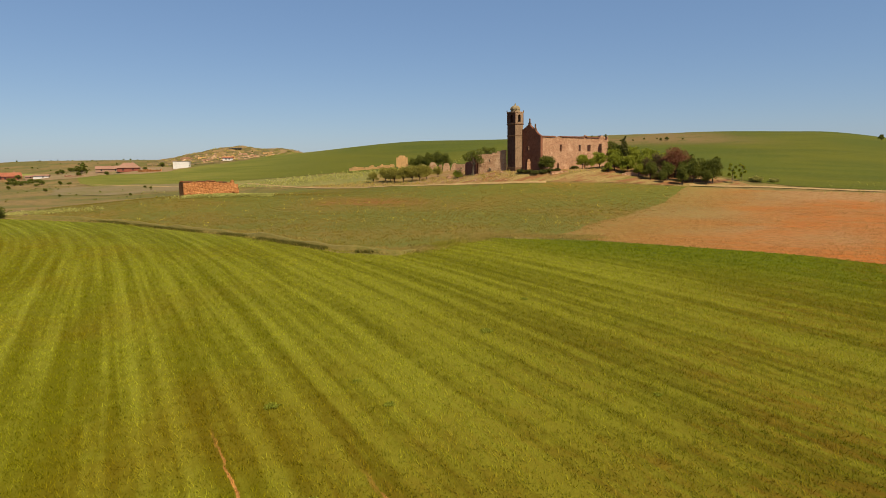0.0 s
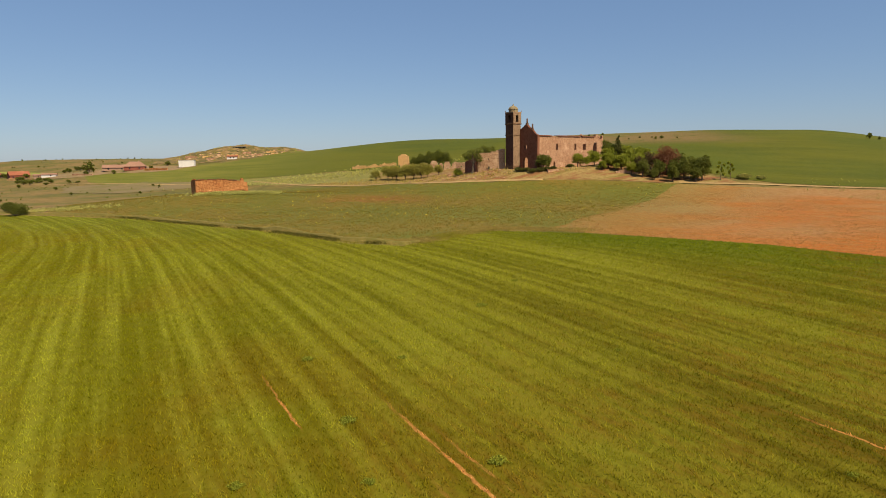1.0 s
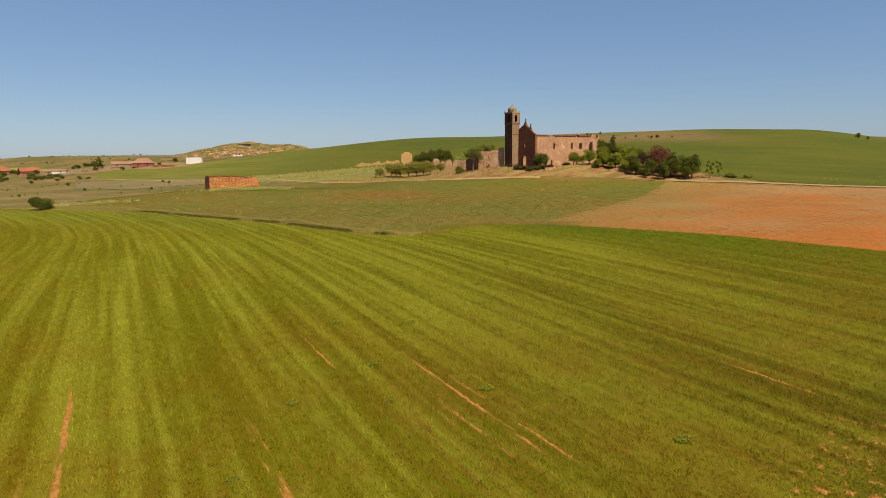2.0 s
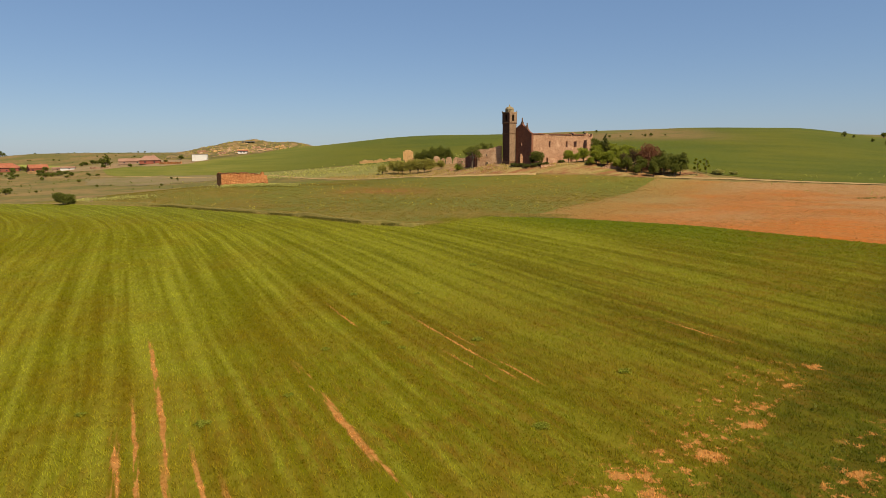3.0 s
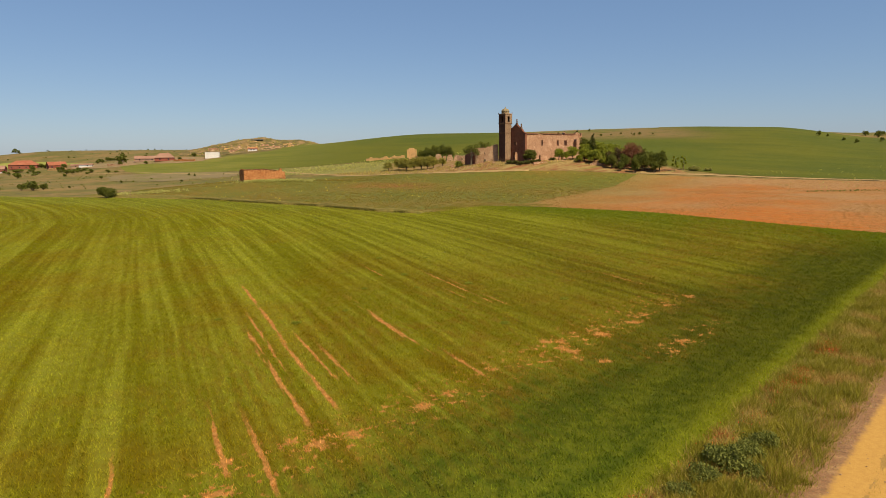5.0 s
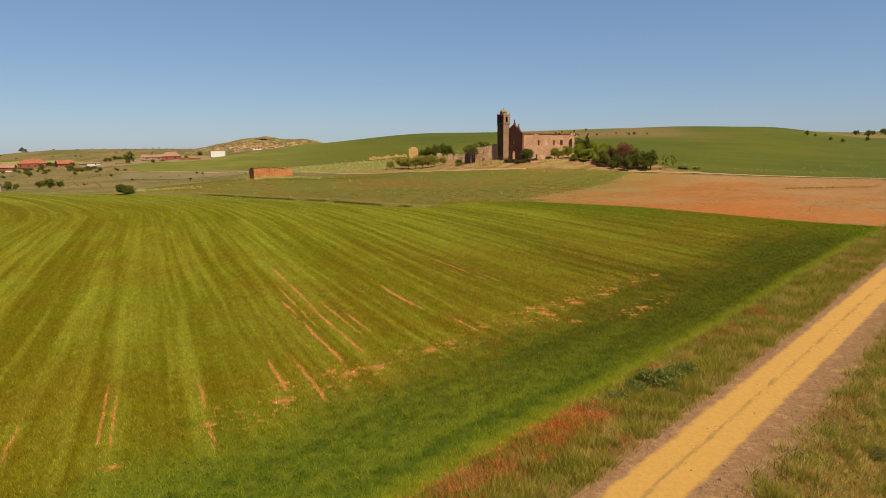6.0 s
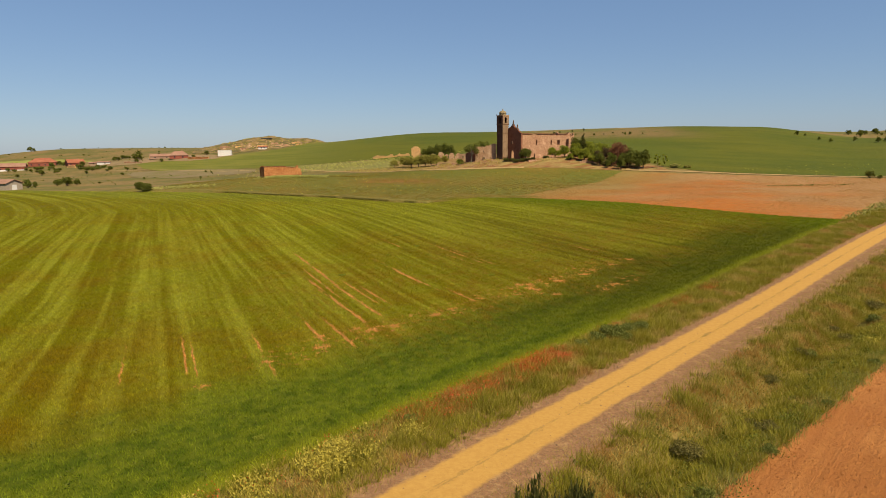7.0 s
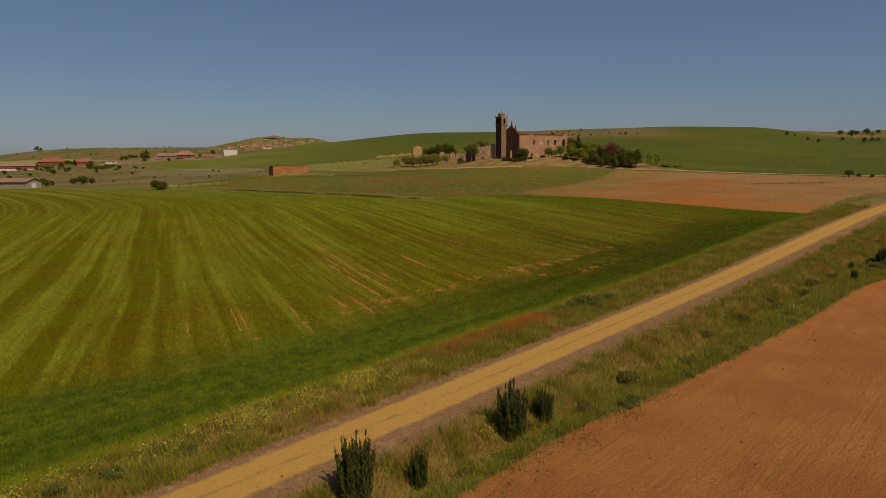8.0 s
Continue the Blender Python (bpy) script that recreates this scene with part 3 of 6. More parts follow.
sheet("lime_field", wavy([(-640, 800), (-470, 770), (-380, 712), (-420, 700), (-520, 706), (-680, 720)], 5), 12, 0.3, MAT_LIME, "bright green young field behind the village", "field")
sheet("ploughed_field", [road_point(s, plough_edge(s)) for s in range(190, -141, -2)] + [(-10, -120), (300, -120), (330, 120)],
      4, 0.03, MAT_PLOUGH, "bare ploughed field of fine red earth", "field")
ribbon("road", [road_point(s, -2.45) for s in range(-140, 330, 4)], 7.8, 0.05, MAT_ROAD, "straight sandy farm track with gravel shoulders", 0.5)
ribbon("dirt_path", [(-420, 575), (-314, 569), (-238, 536), (-165, 482), (-112, 464), (-72, 420), (-46.7, 394), (-37.6, 383.6), (-23.8, 369.5), (-11.1, 351), (-0.1, 341.5), (10, 336), (20, 332.5), (34, 329)], 2.5, 0.14, MAT_PATH, "pale dirt path leading to the ruins", 0.6)
verge_strip("field_verge", -140, 188, lambda s: 0.75, lambda s: 7.2, 6, -0.015, "grassy verge between the track and the cereal")
verge_strip("ditch_verge", -140, 188, lambda s: -4.9, lambda s: plough_edge(s) - 0.4, 14, 0.0, "grassy verge with a shallow ditch beside the track")


def field_bank(line):
    """A low grassy bank along the field's edge, steeper towards the cereal."""
    verts, faces = [], []
    section = ((-1.2, -0.05), (-0.7, 0.0), (-0.5, 0.62), (0.1, 0.72), (0.8, 0.45), (1.9, -0.05))
    pts = []
    for (x0, y0), (x1, y1) in zip(line, line[1:]):
        k = max(1, int(math.hypot(x1 - x0, y1 - y0) / 1.5))
        pts += [(x0 + (x1 - x0) * i / k, y0 + (y1 - y0) * i / k) for i in range(k)]
    for i, (x, y) in enumerate(pts):
        a, b = pts[max(0, i - 2)], pts[min(len(pts) - 1, i + 2)]
        d = Vector((b[0] - a[0], b[1] - a[1])).normalized()
        swell_here = (1.15 + 0.7 * noise.noise((x * 0.12, y * 0.12, 4.0))) * min(1, i / 8, (len(pts) - 1 - i) / 8)
        for o, up in section:
            px, py = x - d.y * o, y + d.x * o
            verts.append((px, py, H(px, py) + up * swell_here + 0.06 * noise.noise((px * 0.8, py * 0.8, 3.0)) - 0.03))
    k = len(section)
    for i in range(len(pts) - 1):
        for j in range(k - 1):
            faces.append((i * k + j + 1, i * k + j, (i + 1) * k + j, (i + 1) * k + j + 1))
    return tagged(put_mesh("field_bank", verts, faces, MAT_BANK, True), "low straw-grown bank between cereal and meadow", "bank", kind="structure")


field_bank([(-150, 298), (-127, 284.5), (-83, 261), (-38, 219), (-15.5, 193.8), (-7, 189.5), (-2, 196.5)])
ribbon("field_path", [(80, 318.5), (104, 311.5), (125, 298), (171, 268.5), (216, 239), (300, 215)], 3.0, 0.14, MAT_PATH, "pale dirt path along the foot of the hill", 0.4)

# ---- masonry ----
def stone_material(name, a, b, c, course=2.6, bump=0.6):
    """Weathered rubble: blocks in courses, stained in patches."""
    n = Nodes(name)
    cell = n.add("ShaderNodeTexVoronoi")
    cell.inputs["Scale"].default_value = course
    n.link(n.pos, cell.inputs["Vector"])
    col = n.mix(n.step(n.noise(0.22, 4, 0.65), 0.36, 0.64), a, b)
    col = n.mix(n.math("MULTIPLY", n.xyz(cell.outputs["Color"])[0], 0.5), col, c)
    col = n.mix(n.math("MULTIPLY", n.step(n.xyz(cell.outputs["Color"])[1], 0.62, 0.9), 0.4), col, tuple(0.5 * v for v in a))
    col = n.mix(n.math("MULTIPLY", n.step(n.noise(0.7, 5, 0.7), 0.50, 0.70), 0.6), col, tuple(0.5 * v for v in a))
    col = n.mix(n.math("MULTIPLY", n.step(n.noise(0.35, 4, 0.7), 0.54, 0.70), 0.5), col, tuple(min(0.7, 1.5 * v) for v in c))
    n.bump(n.math("ADD", n.noise(2.5, 4, 0.7), cell.outputs["Distance"]), bump, 0.25)
    return n.done(col, 0.95, 0.1)


MAT_STONE = stone_material("pinkish_rubble_stone", (0.29, 0.142, 0.080), (0.37, 0.205, 0.120), (0.47, 0.295, 0.185), 3.2)
MAT_PALE = stone_material("pale_rubble_stone", (0.36, 0.200, 0.110), (0.43, 0.265, 0.155), (0.50, 0.33, 0.205), 3.2)
MAT_ASHLAR = stone_material("grey_brown_dressed_stone", (0.130, 0.068, 0.038), (0.165, 0.090, 0.050), (0.112, 0.064, 0.036), 1.8, 0.4)
# tower stone lightened, with the sun on its right face in the colour
MAT_SUNNY_TOWER = stone_material("sunlit_buff_stone", (0.200, 0.122, 0.074), (0.25, 0.160, 0.098), (0.28, 0.185, 0.115), 1.8, 0.4)
MAT_CAP = stone_material("lichened_cap_stone", (0.20, 0.150, 0.084), (0.25, 0.195, 0.11), (0.17, 0.128, 0.078), 1.8, 0.4)
# tower stone darkened, with the shade of its left face in the colour
MAT_SHADED_TOWER = stone_material("shaded_brown_stone", (0.092, 0.044, 0.030), (0.118, 0.058, 0.037), (0.080, 0.040, 0.027), 1.8, 0.4)
# red stone darkened, so that the front's shade is partly in its colour
MAT_FACADE = stone_material("shaded_red_stone", (0.20, 0.078, 0.046), (0.25, 0.105, 0.062), (0.17, 0.068, 0.042))
MAT_ADOBE = stone_material("red_adobe", (0.30, 0.105, 0.034), (0.38, 0.160, 0.058), (0.46, 0.22, 0.09), 1.5, 0.8)
MAT_OCHRE = stone_material("ochre_adobe", (0.52, 0.30, 0.12), (0.58, 0.35, 0.16), (0.48, 0.26, 0.11))
MAT_TILE = mottled("old_roof_tile", (0.15, 0.06, 0.035), (0.22, 0.09, 0.05), (0.10, 0.045, 0.03), 0.5, 3.0)


def masonry(length, tall, thick, top, holes=(), cell=0.5, rough=0.10, seed=0):
    """A wall from x = 0 to length, front at y = 0, back at y = thick, as cells; top(x) is its ragged upper edge, holes are tests of (x, z)."""
    nx, nz = int(round(length / cell)), int(math.ceil(tall / cell))
    keep = {(i, k) for i in range(nx) for k in range(nz)
            if (k + 0.5) * cell < top((i + 0.5) * cell) and not any(h((i + 0.5) * cell, (k + 0.5) * cell) for h in holes)}
    bm, seen = bmesh.new(), {}

    def vert(i, k, j):
        if (i, k, j) not in seen:
            q = Vector((i * 0.7 + seed, k * 0.7, j * 5.0))
            dx, dy, dz = (noise.noise(q), noise.noise(q + Vector((9, 0, 0))), noise.noise(q + Vector((0, 9, 0))))
            seen[(i, k, j)] = bm.verts.new((i * cell + rough * dx, j * thick + rough * dy, k * cell + (rough * dz if k else -0.6)))
        return seen[(i, k, j)]

    for i, k in keep:
        bm.faces.new([vert(i, k, 0), vert(i + 1, k, 0), vert(i + 1, k + 1, 0), vert(i, k + 1, 0)])
        bm.faces.new([vert(i, k + 1, 1), vert(i + 1, k + 1, 1), vert(i + 1, k, 1), vert(i, k, 1)])
        for (di, dk), (a, b) in {(-1, 0): ((0, 0), (0, 1)), (1, 0): ((1, 1), (1, 0)), (0, -1): ((1, 0), (0, 0)), (0, 1): ((0, 1), (1, 1))}.items():
            if (i + di, k + dk) not in keep:
                bm.faces.new([vert(i + a[0], k + a[1], 0), vert(i + b[0], k + b[1], 0), vert(i + b[0], k + b[1], 1), vert(i + a[0], k + a[1], 1)])
    return bm


def hole(x, z0, w, z1, arch=False):
    def test(px, pz):
        if abs(px - x) > w / 2 or pz < z0 or pz > z1:
            return False
        return not arch or pz < z1 - w / 2 or (px - x) ** 2 + (pz - z1 + w / 2) ** 2 < (w / 2) ** 2
    return test


def moved(bm, m):
    bmesh.ops.transform(bm, matrix=m, verts=bm.verts[:])
    return bm


def ragged(base, amp, f=0.5, seed=0.0):
    return lambda x: base(x) + amp * noise.noise((x * f, seed, 1.7)) + 0.4 * amp * noise.noise((x * f * 3.1, seed, 8.1))


def lathe(bm, profile, sides, m):
    """A turned shape from (radius, height) pairs."""
    rings = [[bm.verts.new(m @ Vector((r * math.cos(2 * math.pi * (i + 0.5) / sides), r * math.sin(2 * math.pi * (i + 0.5) / sides), z))) for i in range(sides)] for r, z in profile]
    for a, b in zip(rings, rings[1:]):
        for i in range(sides):
            bm.faces.new([a[i], a[(i + 1) % sides], b[(i + 1) % sides], b[i]])
    bm.faces.new(rings[0][::-1])
    bm.faces.new(rings[-1])


def build_church():
    # local x runs along the nave, local y across its front, to the tower
    church = thing("church", pose(34, 343, 14.0, 0, 0, 38.9), "roofless ruined stone church with a tall bell tower", "church")
    nave_top = ragged(lambda x: 12.3 if x < 34 else 12.3 + 0.9 * math.sin((x - 34) * 1.3), 0.25, 0.4, 3)
    part("nave_wall", masonry(39.5, 15, 1.0, nave_top, [hole(10.4, 7.0, 2.0, 9.5), hole(21.6, 7.0, 2.0, 9.5), hole(27.6, 7.0, 2.0, 9.5),
         hole(34.4, 6.2, 2.3, 10.2, True), hole(9.4, -1, 1.2, 2.4), hole(25, 0.5, 1.0, 2.2)], 0.5, 0.10, 1), MAT_STONE, church, "sunlit pink rubble wall with small windows")
    part("nave_wall", moved(masonry(39.5, 15, 1.0, ragged(lambda x: 11.6, 0.5, 0.3, 5), [hole(21.6, 7.2, 1.5, 9.4)], 0.5, 0.1, 2), pose(0, 13.2, 0)), MAT_STONE, church)
    end = ragged(lambda x: 12.4 + 1.2 * math.sin(x * 0.8), 0.5, 0.6, 9)
    part("end_wall", moved(masonry(12.0, 15, 1.0, end, [], 0.5, 0.12, 3), pose(39.3, 1.1, 0, 0, 0, 90)), MAT_STONE, church)

    def gable(x):
        # x runs from the outer corner to the tower
        if x < 3.0:
            return 12.7 + 2.2 * (x / 3.0) ** 1.6
        if x < 6.2:
            return 15.0 + 2.3 * ((x - 3.0) / 3.2) ** 1.4
        return 17.3 - 1.7 * min(1, (x - 6.2) / 2.6)
    front = masonry(9.6, 18, 1.0, gable, [hole(6.6, 7.4, 1.3, 9.0), hole(6.6, -1, 2.6, 4.4, True)], 0.25, 0.05, 4)
    part("facade", moved(front, pose(0, 0.02, 0, 0, 0, 90) @ Matrix.Diagonal((1, -1, 1, 1)) @ Matrix.Translation((0, -1.0, 0)) @ Matrix.Translation((0, 1.0, 0))), MAT_FACADE, church, "red gabled front with shade put into its colour")
    for at, z in ((6.2, 17.1), (3.3, 14.9)):
        bm = bmesh.new()
        box(bm, 0.1, at - 0.42, z - 0.3, 0.9, at + 0.42, z + 0.6)
        lathe(bm, [(0.24, z + 0.6), (0.36, z + 0.9), (0.32, z + 1.4), (0.2, z + 1.6), (0.34, z + 1.8), (0.30, z + 2.1), (0.10, z + 2.3)], 8, Matrix.Translation((0.5, at, 0)))
        part("pinnacle", bm, MAT_ASHLAR, church)
    for i in range(26):
        x, up = i * 1.3, 0.10 * noise.noise((i * 0.9, 4, 0))
        if i not in (6, 7, 19):
            bm = bmesh.new()
            box(bm, x, -0.30, 12.3 + up, x + 1.28, 1.15, 12.72 + up)
            part("eave_tile", bm, MAT_TILE, church, "dark remains of tiled eaves" if i == 0 else "")
    bm = bmesh.new()
    box(bm, -0.5, -0.3, -0.6, 0.6, 0.7, 12.5)
    part("corner_pier", bm, MAT_FACADE, church)

    tower = part("tower", moved(masonry(4.7, 17.2, 4.7, lambda x: 99, [hole(2.3, 6.0, 0.5, 7.2)], 0.5, 0.04, 6), pose(-3.9, 9.5, 0)), MAT_SHADED_TOWER, church, "tall square stone bell tower")
    # paler courses added on the tower's sunny side, sunlight put into their colour
    for i in range(27):
        bm = bmesh.new()
        out = 0.10 + 0.04 * noise.noise((i * 1.7, 2.0, 0))
        box(bm, -3.86 - 0.05 * (i % 2), 9.5 - out, 1.2 + 0.591 * i, 0.5 + 0.25 * (i % 2), 9.6, 1.2 + 0.591 * i + 0.575)
        part("sunlit_course", bm, MAT_SUNNY_TOWER, tower, "added buff stone facing, lightened as by the sun" if i == 0 else "")

    slim = Matrix.Translation((-1.6, 11.85, 0)) @ Matrix.Diagonal((0.9, 0.9, 1, 1)) @ Matrix.Translation((1.6, -11.85, 0))
    tower.matrix_basis = slim

    def slab(name, z0, z1, out, mat=None):
        bm = bmesh.new()
        box(bm, -3.9 - out, 9.5 - out, z0, 0.8 + out, 14.2 + out, z1)
        bmesh.ops.bevel(bm, geom=bm.edges[:], offset=0.06, segments=1, affect="EDGES")
        part(name, bm, mat or MAT_ASHLAR, tower)
    slab("string_course", 12.9, 13.25, 0.18)
    slab("cornice", 17.2, 17.65, 0.26)
    slab("cornice", 21.6, 22.1, 0.24, MAT_SUNNY_TOWER)
    slab("plinth", -0.6, 1.2, 0.2)
    bm = bmesh.new()
    for x0 in (-3.9, 0.0):
        for y0 in (9.5, 13.4):
            box(bm, x0 - 0.1, y0 - 0.1, 17.7, x0 + 0.9, y0 + 0.9, 21.65)
    part("belfry_pier", bm, MAT_SHADED_TOWER, tower)
    arch = hole(2.25, 0.4, 1.4, 3.3, True)
    for m, holes in ((pose(-3.8, 9.37, 17.7), [arch]), (pose(-3.8, 13.35, 17.7), []), (pose(-3.05, 9.6, 17.7, 0, 0, 90), [arch]), (pose(0.75, 9.6, 17.7, 0, 0, 90), [])):
        # front belfry wall in the sunlit tone, the others in the shaded tone
        part("belfry_wall", moved(masonry(4.5, 4, 0.8, lambda x: 99, holes, 0.25, 0.02, 8), m), MAT_SUNNY_TOWER if m.translation.y < 9.5 else MAT_SHADED_TOWER, tower)
    bm = bmesh.new()
    c = Matrix.Translation((-1.55, 11.85, 0))
    lathe(bm, [(2.15, 22.1), (2.15, 23.0), (2.3, 23.05), (2.25, 23.3), (2.0, 23.75), (1.55, 24.1), (0.95, 24.35), (0.45, 24.45), (0.3, 24.9), (0.12, 25.3)], 8, c)
    part("dome", bm, MAT_CAP, tower, "low eight-sided stone cap")
    for x, y in ((-4.0, 9.4), (0.9, 9.4), (-4.0, 14.3), (0.9, 14.3)):
        bm = bmesh.new()
        lathe(bm, [(0.16, 22.1), (0.16, 22.3), (0.2, 22.4), (0.08, 22.65)], 6, Matrix.Translation((x, y, 0)))
        part("finial", bm, MAT_ASHLAR, tower)
    return church


def ruin(name, x, y, turn, length, tall, thick, top, holes, mat, label, cell=0.5, seed=0, sink=0.3):
    ob = thing(name, pose(x, y, H(x, y) - sink, 0, 0, turn), label, "ruined wall")
    part("masonry", masonry(length, tall, thick, top, holes, cell, 0.12, seed), mat, ob)
    return ob


build_church()
ruin("ruined_wall", 11.4, 356.2, -13, 11.2, 11, 0.9, ragged(lambda x: 8.0 + 0.05 * x + 1.5 * max(0, (x - 7) / 4), 0.5, 0.5, 2),
     [hole(4.2, 0.9, 1.6, 2.7), hole(4.3, 5.2, 0.5, 6.2)], MAT_PALE, "tall sunlit rubble wall standing beside the tower", seed=11)
# the end turned from the sun takes the stone darkened for shade
ruin("ruined_wall", 11.4, 357.1, 118, 9.0, 10, 0.9, ragged(lambda x: 7.8 - 0.4 * x, 0.5, 0.5, 4), [], MAT_FACADE, "broken end of a rubble wall, darkened for shade", seed=12)
def stumps(x):
    """Rounded stumps of wall left standing between fallen openings."""
    tall = 0.9
    for at, half, up in ((1.4, 1.3, 4.2), (5.0, 1.5, 5.2), (9.6, 2.0, 6.3), (13.2, 1.0, 5.0), (16.4, 1.7, 6.0), (20.6, 2.0, 5.4)):
        if abs(x - at) < half:
            tall = max(tall, up * math.sqrt(1 - 0.75 * ((x - at) / half) ** 4))
    return tall


ruin("ruined_wall", -17.5, 423, -9, 22.5, 9.5, 0.9, ragged(stumps, 0.5, 0.8, 6), [hole(9.6, 1.0, 1.2, 3.0, True), hole(16.6, 1.0, 1.0, 2.8, True)], MAT_PALE, "row of rounded stumps of a broken rubble wall", cell=0.3, seed=13)
ruin("ruined_wall", 2.8, 402.5, -25, 12.5, 6, 0.8, ragged(lambda x: 3.9 - 0.03 * x, 0.7, 0.4, 16), [hole(3, 1.4, 1.0, 2.6), hole(9, 1.4, 1.0, 2.6)], MAT_PALE, "ruined rubble wall with small windows", seed=23)
ruin("ruined_wall", -1.0, 362, 20, 12, 3, 0.8, ragged(lambda x: 1.3, 0.9, 0.5, 7), [], MAT_STONE, "knee-high footing of a fallen wall", seed=14)
ruin("ruined_wall", -57, 472, -14, 27, 5, 0.8, ragged(lambda x: 2.3 + 0.05 * x, 1.1, 0.4, 8), [hole(19, 0, 1.6, 2.0), hole(25, 0.4, 1.4, 2.4)], MAT_OCHRE, "crumbled low rubble wall on the slope", seed=15)
ruin("ruined_turret", -28.2, 449, -6, 5.6, 10, 4.0, ragged(lambda x: 8.4 - 0.12 * (x - 2.6) ** 2, 0.5, 0.8, 9), [hole(0.5, 0, 1.2, 2.4)], MAT_OCHRE, "stump of an ochre adobe turret", seed=16)
ruin("ruined_wall", -22.8, 448, -20, 5, 5, 0.8, ragged(lambda x: 3.6 - 0.3 * x, 0.8, 0.6, 19), [hole(1.5, 0.5, 1.2, 2.4)], MAT_OCHRE, "broken adobe wall beside the turret", seed=26)
ruin("ruined_wall", 37, 336.5, 30, 24, 2, 0.6, ragged(lambda x: 1.3, 0.8, 0.4, 10), [], MAT_STONE, "tumbled stone footing below the nave", seed=17)
ruin("ruined_wall", 62, 334.5, -8, 26, 2, 0.6, ragged(lambda x: 1.4, 0.8, 0.4, 12), [], MAT_STONE, "tumbled stone footing under the trees", seed=18)


def build_hut():
    m = pose(-88.2, 315.0, H(-86, 318) - 0.5, 0, 0, 35)
    hut = thing("adobe_barn", m, "roofless ruined barn of crumbling red adobe", "barn")
    part("front_wall", masonry(18.3, 6, 0.8, ragged(lambda x: 5.4 - 0.7 * sm(9, 15.5, x) + 0.8 * sm(15.4, 15.9, x) * sm(17.0, 16.4, x) - 1.9 * sm(16.6, 18.3, x), 0.30, 0.7, 21), [hole(16.2, 0, 1.0, 1.4)], 0.3, 0.13, 21), MAT_ADOBE, hut)
    part("back_wall", moved(masonry(18.3, 6, 0.8, ragged(lambda x: 5.2 - 1.2 * sm(10, 18, x), 0.6, 0.4, 22), [], 0.5, 0.12, 22), pose(0, 5.4, 0)), MAT_ADOBE, hut)
    part("end_wall", moved(masonry(4.6, 7, 0.8, ragged(lambda x: 5.3 + 0.4 * (1 - abs(x - 2.3) / 2.3), 0.15, 0.5, 23), [], 0.3, 0.08, 23), pose(0.8, 0.8, 0, 0, 0, 90)), MAT_ADOBE, hut)
    part("end_wall", moved(masonry(4.6, 7, 0.8, ragged(lambda x: 2.6 + 1.6 * abs(x - 2.3) / 2.3, 0.4, 0.5, 24), [], 0.3, 0.12, 24), pose(18.3, 0.8, 0, 0, 0, 90)), MAT_ADOBE, hut)
    top = ragged(lambda x: 5.45 - 0.7 * sm(9, 15.5, x), 0.30, 0.7, 21)
    for i in range(30):
        x = i * 0.48
        if i not in (7, 8, 15, 22, 23):
            bm = bmesh.new()
            box(bm, x, -0.22, top(x) - 0.05, x + 0.44, 0.95, top(x) + 0.14)
            part("tile", bm, MAT_TILE, hut)


build_hut()

# ---- plants ----
rng = np.random.default_rng(5)
LEAF_GREEN = leaf_material("green_leaves", (0.140, 0.160, 0.013), (0.205, 0.215, 0.022))
LEAF_DARK = leaf_material("dark_leaves", (0.066, 0.078, 0.010), (0.105, 0.110, 0.016))
LEAF_OLIVE = leaf_material("olive_leaves", (0.235, 0.215, 0.026), (0.31, 0.275, 0.045))
LEAF_RED = leaf_material("red_brown_leaves", (0.125, 0.048, 0.024), (0.17, 0.068, 0.033))
LEAF_PALE = leaf_material("pale_yellow_green_leaves", (0.19, 0.182, 0.042), (0.25, 0.235, 0.062))
LEAF_WEED = leaf_material("weed_leaves", (0.070, 0.080, 0.010), (0.118, 0.124, 0.018), 1.5)
PETAL_RED = mottled("poppy_petals", (0.56, 0.045, 0.015), (0.46, 0.035, 0.012), (0.58, 0.07, 0.02), 0.5, 4.0, 0.6)
PETAL_YELLOW = mottled("yellow_petals", (0.62, 0.46, 0.03), (0.55, 0.42, 0.06), (0.6, 0.5, 0.1), 0.5, 4.0, 0.6)
LEAF_CREAM = leaf_material("cream_flowering_leaves", (0.27, 0.228, 0.028), (0.40, 0.320, 0.056), 1.5)
LEAF_FENNEL = leaf_material("fennel_leaves", (0.27, 0.255, 0.065), (0.36, 0.335, 0.10), 0.3)
LEAF_JUNIPER = leaf_material("juniper_needles", (0.050, 0.053, 0.010), (0.088, 0.086, 0.018), 1.5)
LEAF_FRESH = leaf_material("fresh_weed_leaves", (0.092, 0.108, 0.010), (0.140, 0.150, 0.018), 1.5)
GRASS_BANK = leaf_material("bank_straw", (0.215, 0.160, 0.040), (0.29, 0.212, 0.056), 0.2)
PEBBLE = mottled("track_pebbles", (0.22, 0.125, 0.065), (0.16, 0.090, 0.048), (0.30, 0.20, 0.12), 0.8, 6.0)
GRASS_STRAW = leaf_material("straw_grass", (0.26, 0.185, 0.042), (0.38, 0.275, 0.075), 0.4)
GRASS_GREEN = leaf_material("verge_grass", (0.150, 0.140, 0.012), (0.225, 0.190, 0.020), 0.4)
GRASS_RUST = leaf_material("rusty_grass", (0.23, 0.125, 0.026), (0.30, 0.165, 0.038), 0.4)
GRASS_STRAW_RED = leaf_material("reddish_stubble", (0.26, 0.125, 0.036), (0.34, 0.20, 0.070), 0.08)
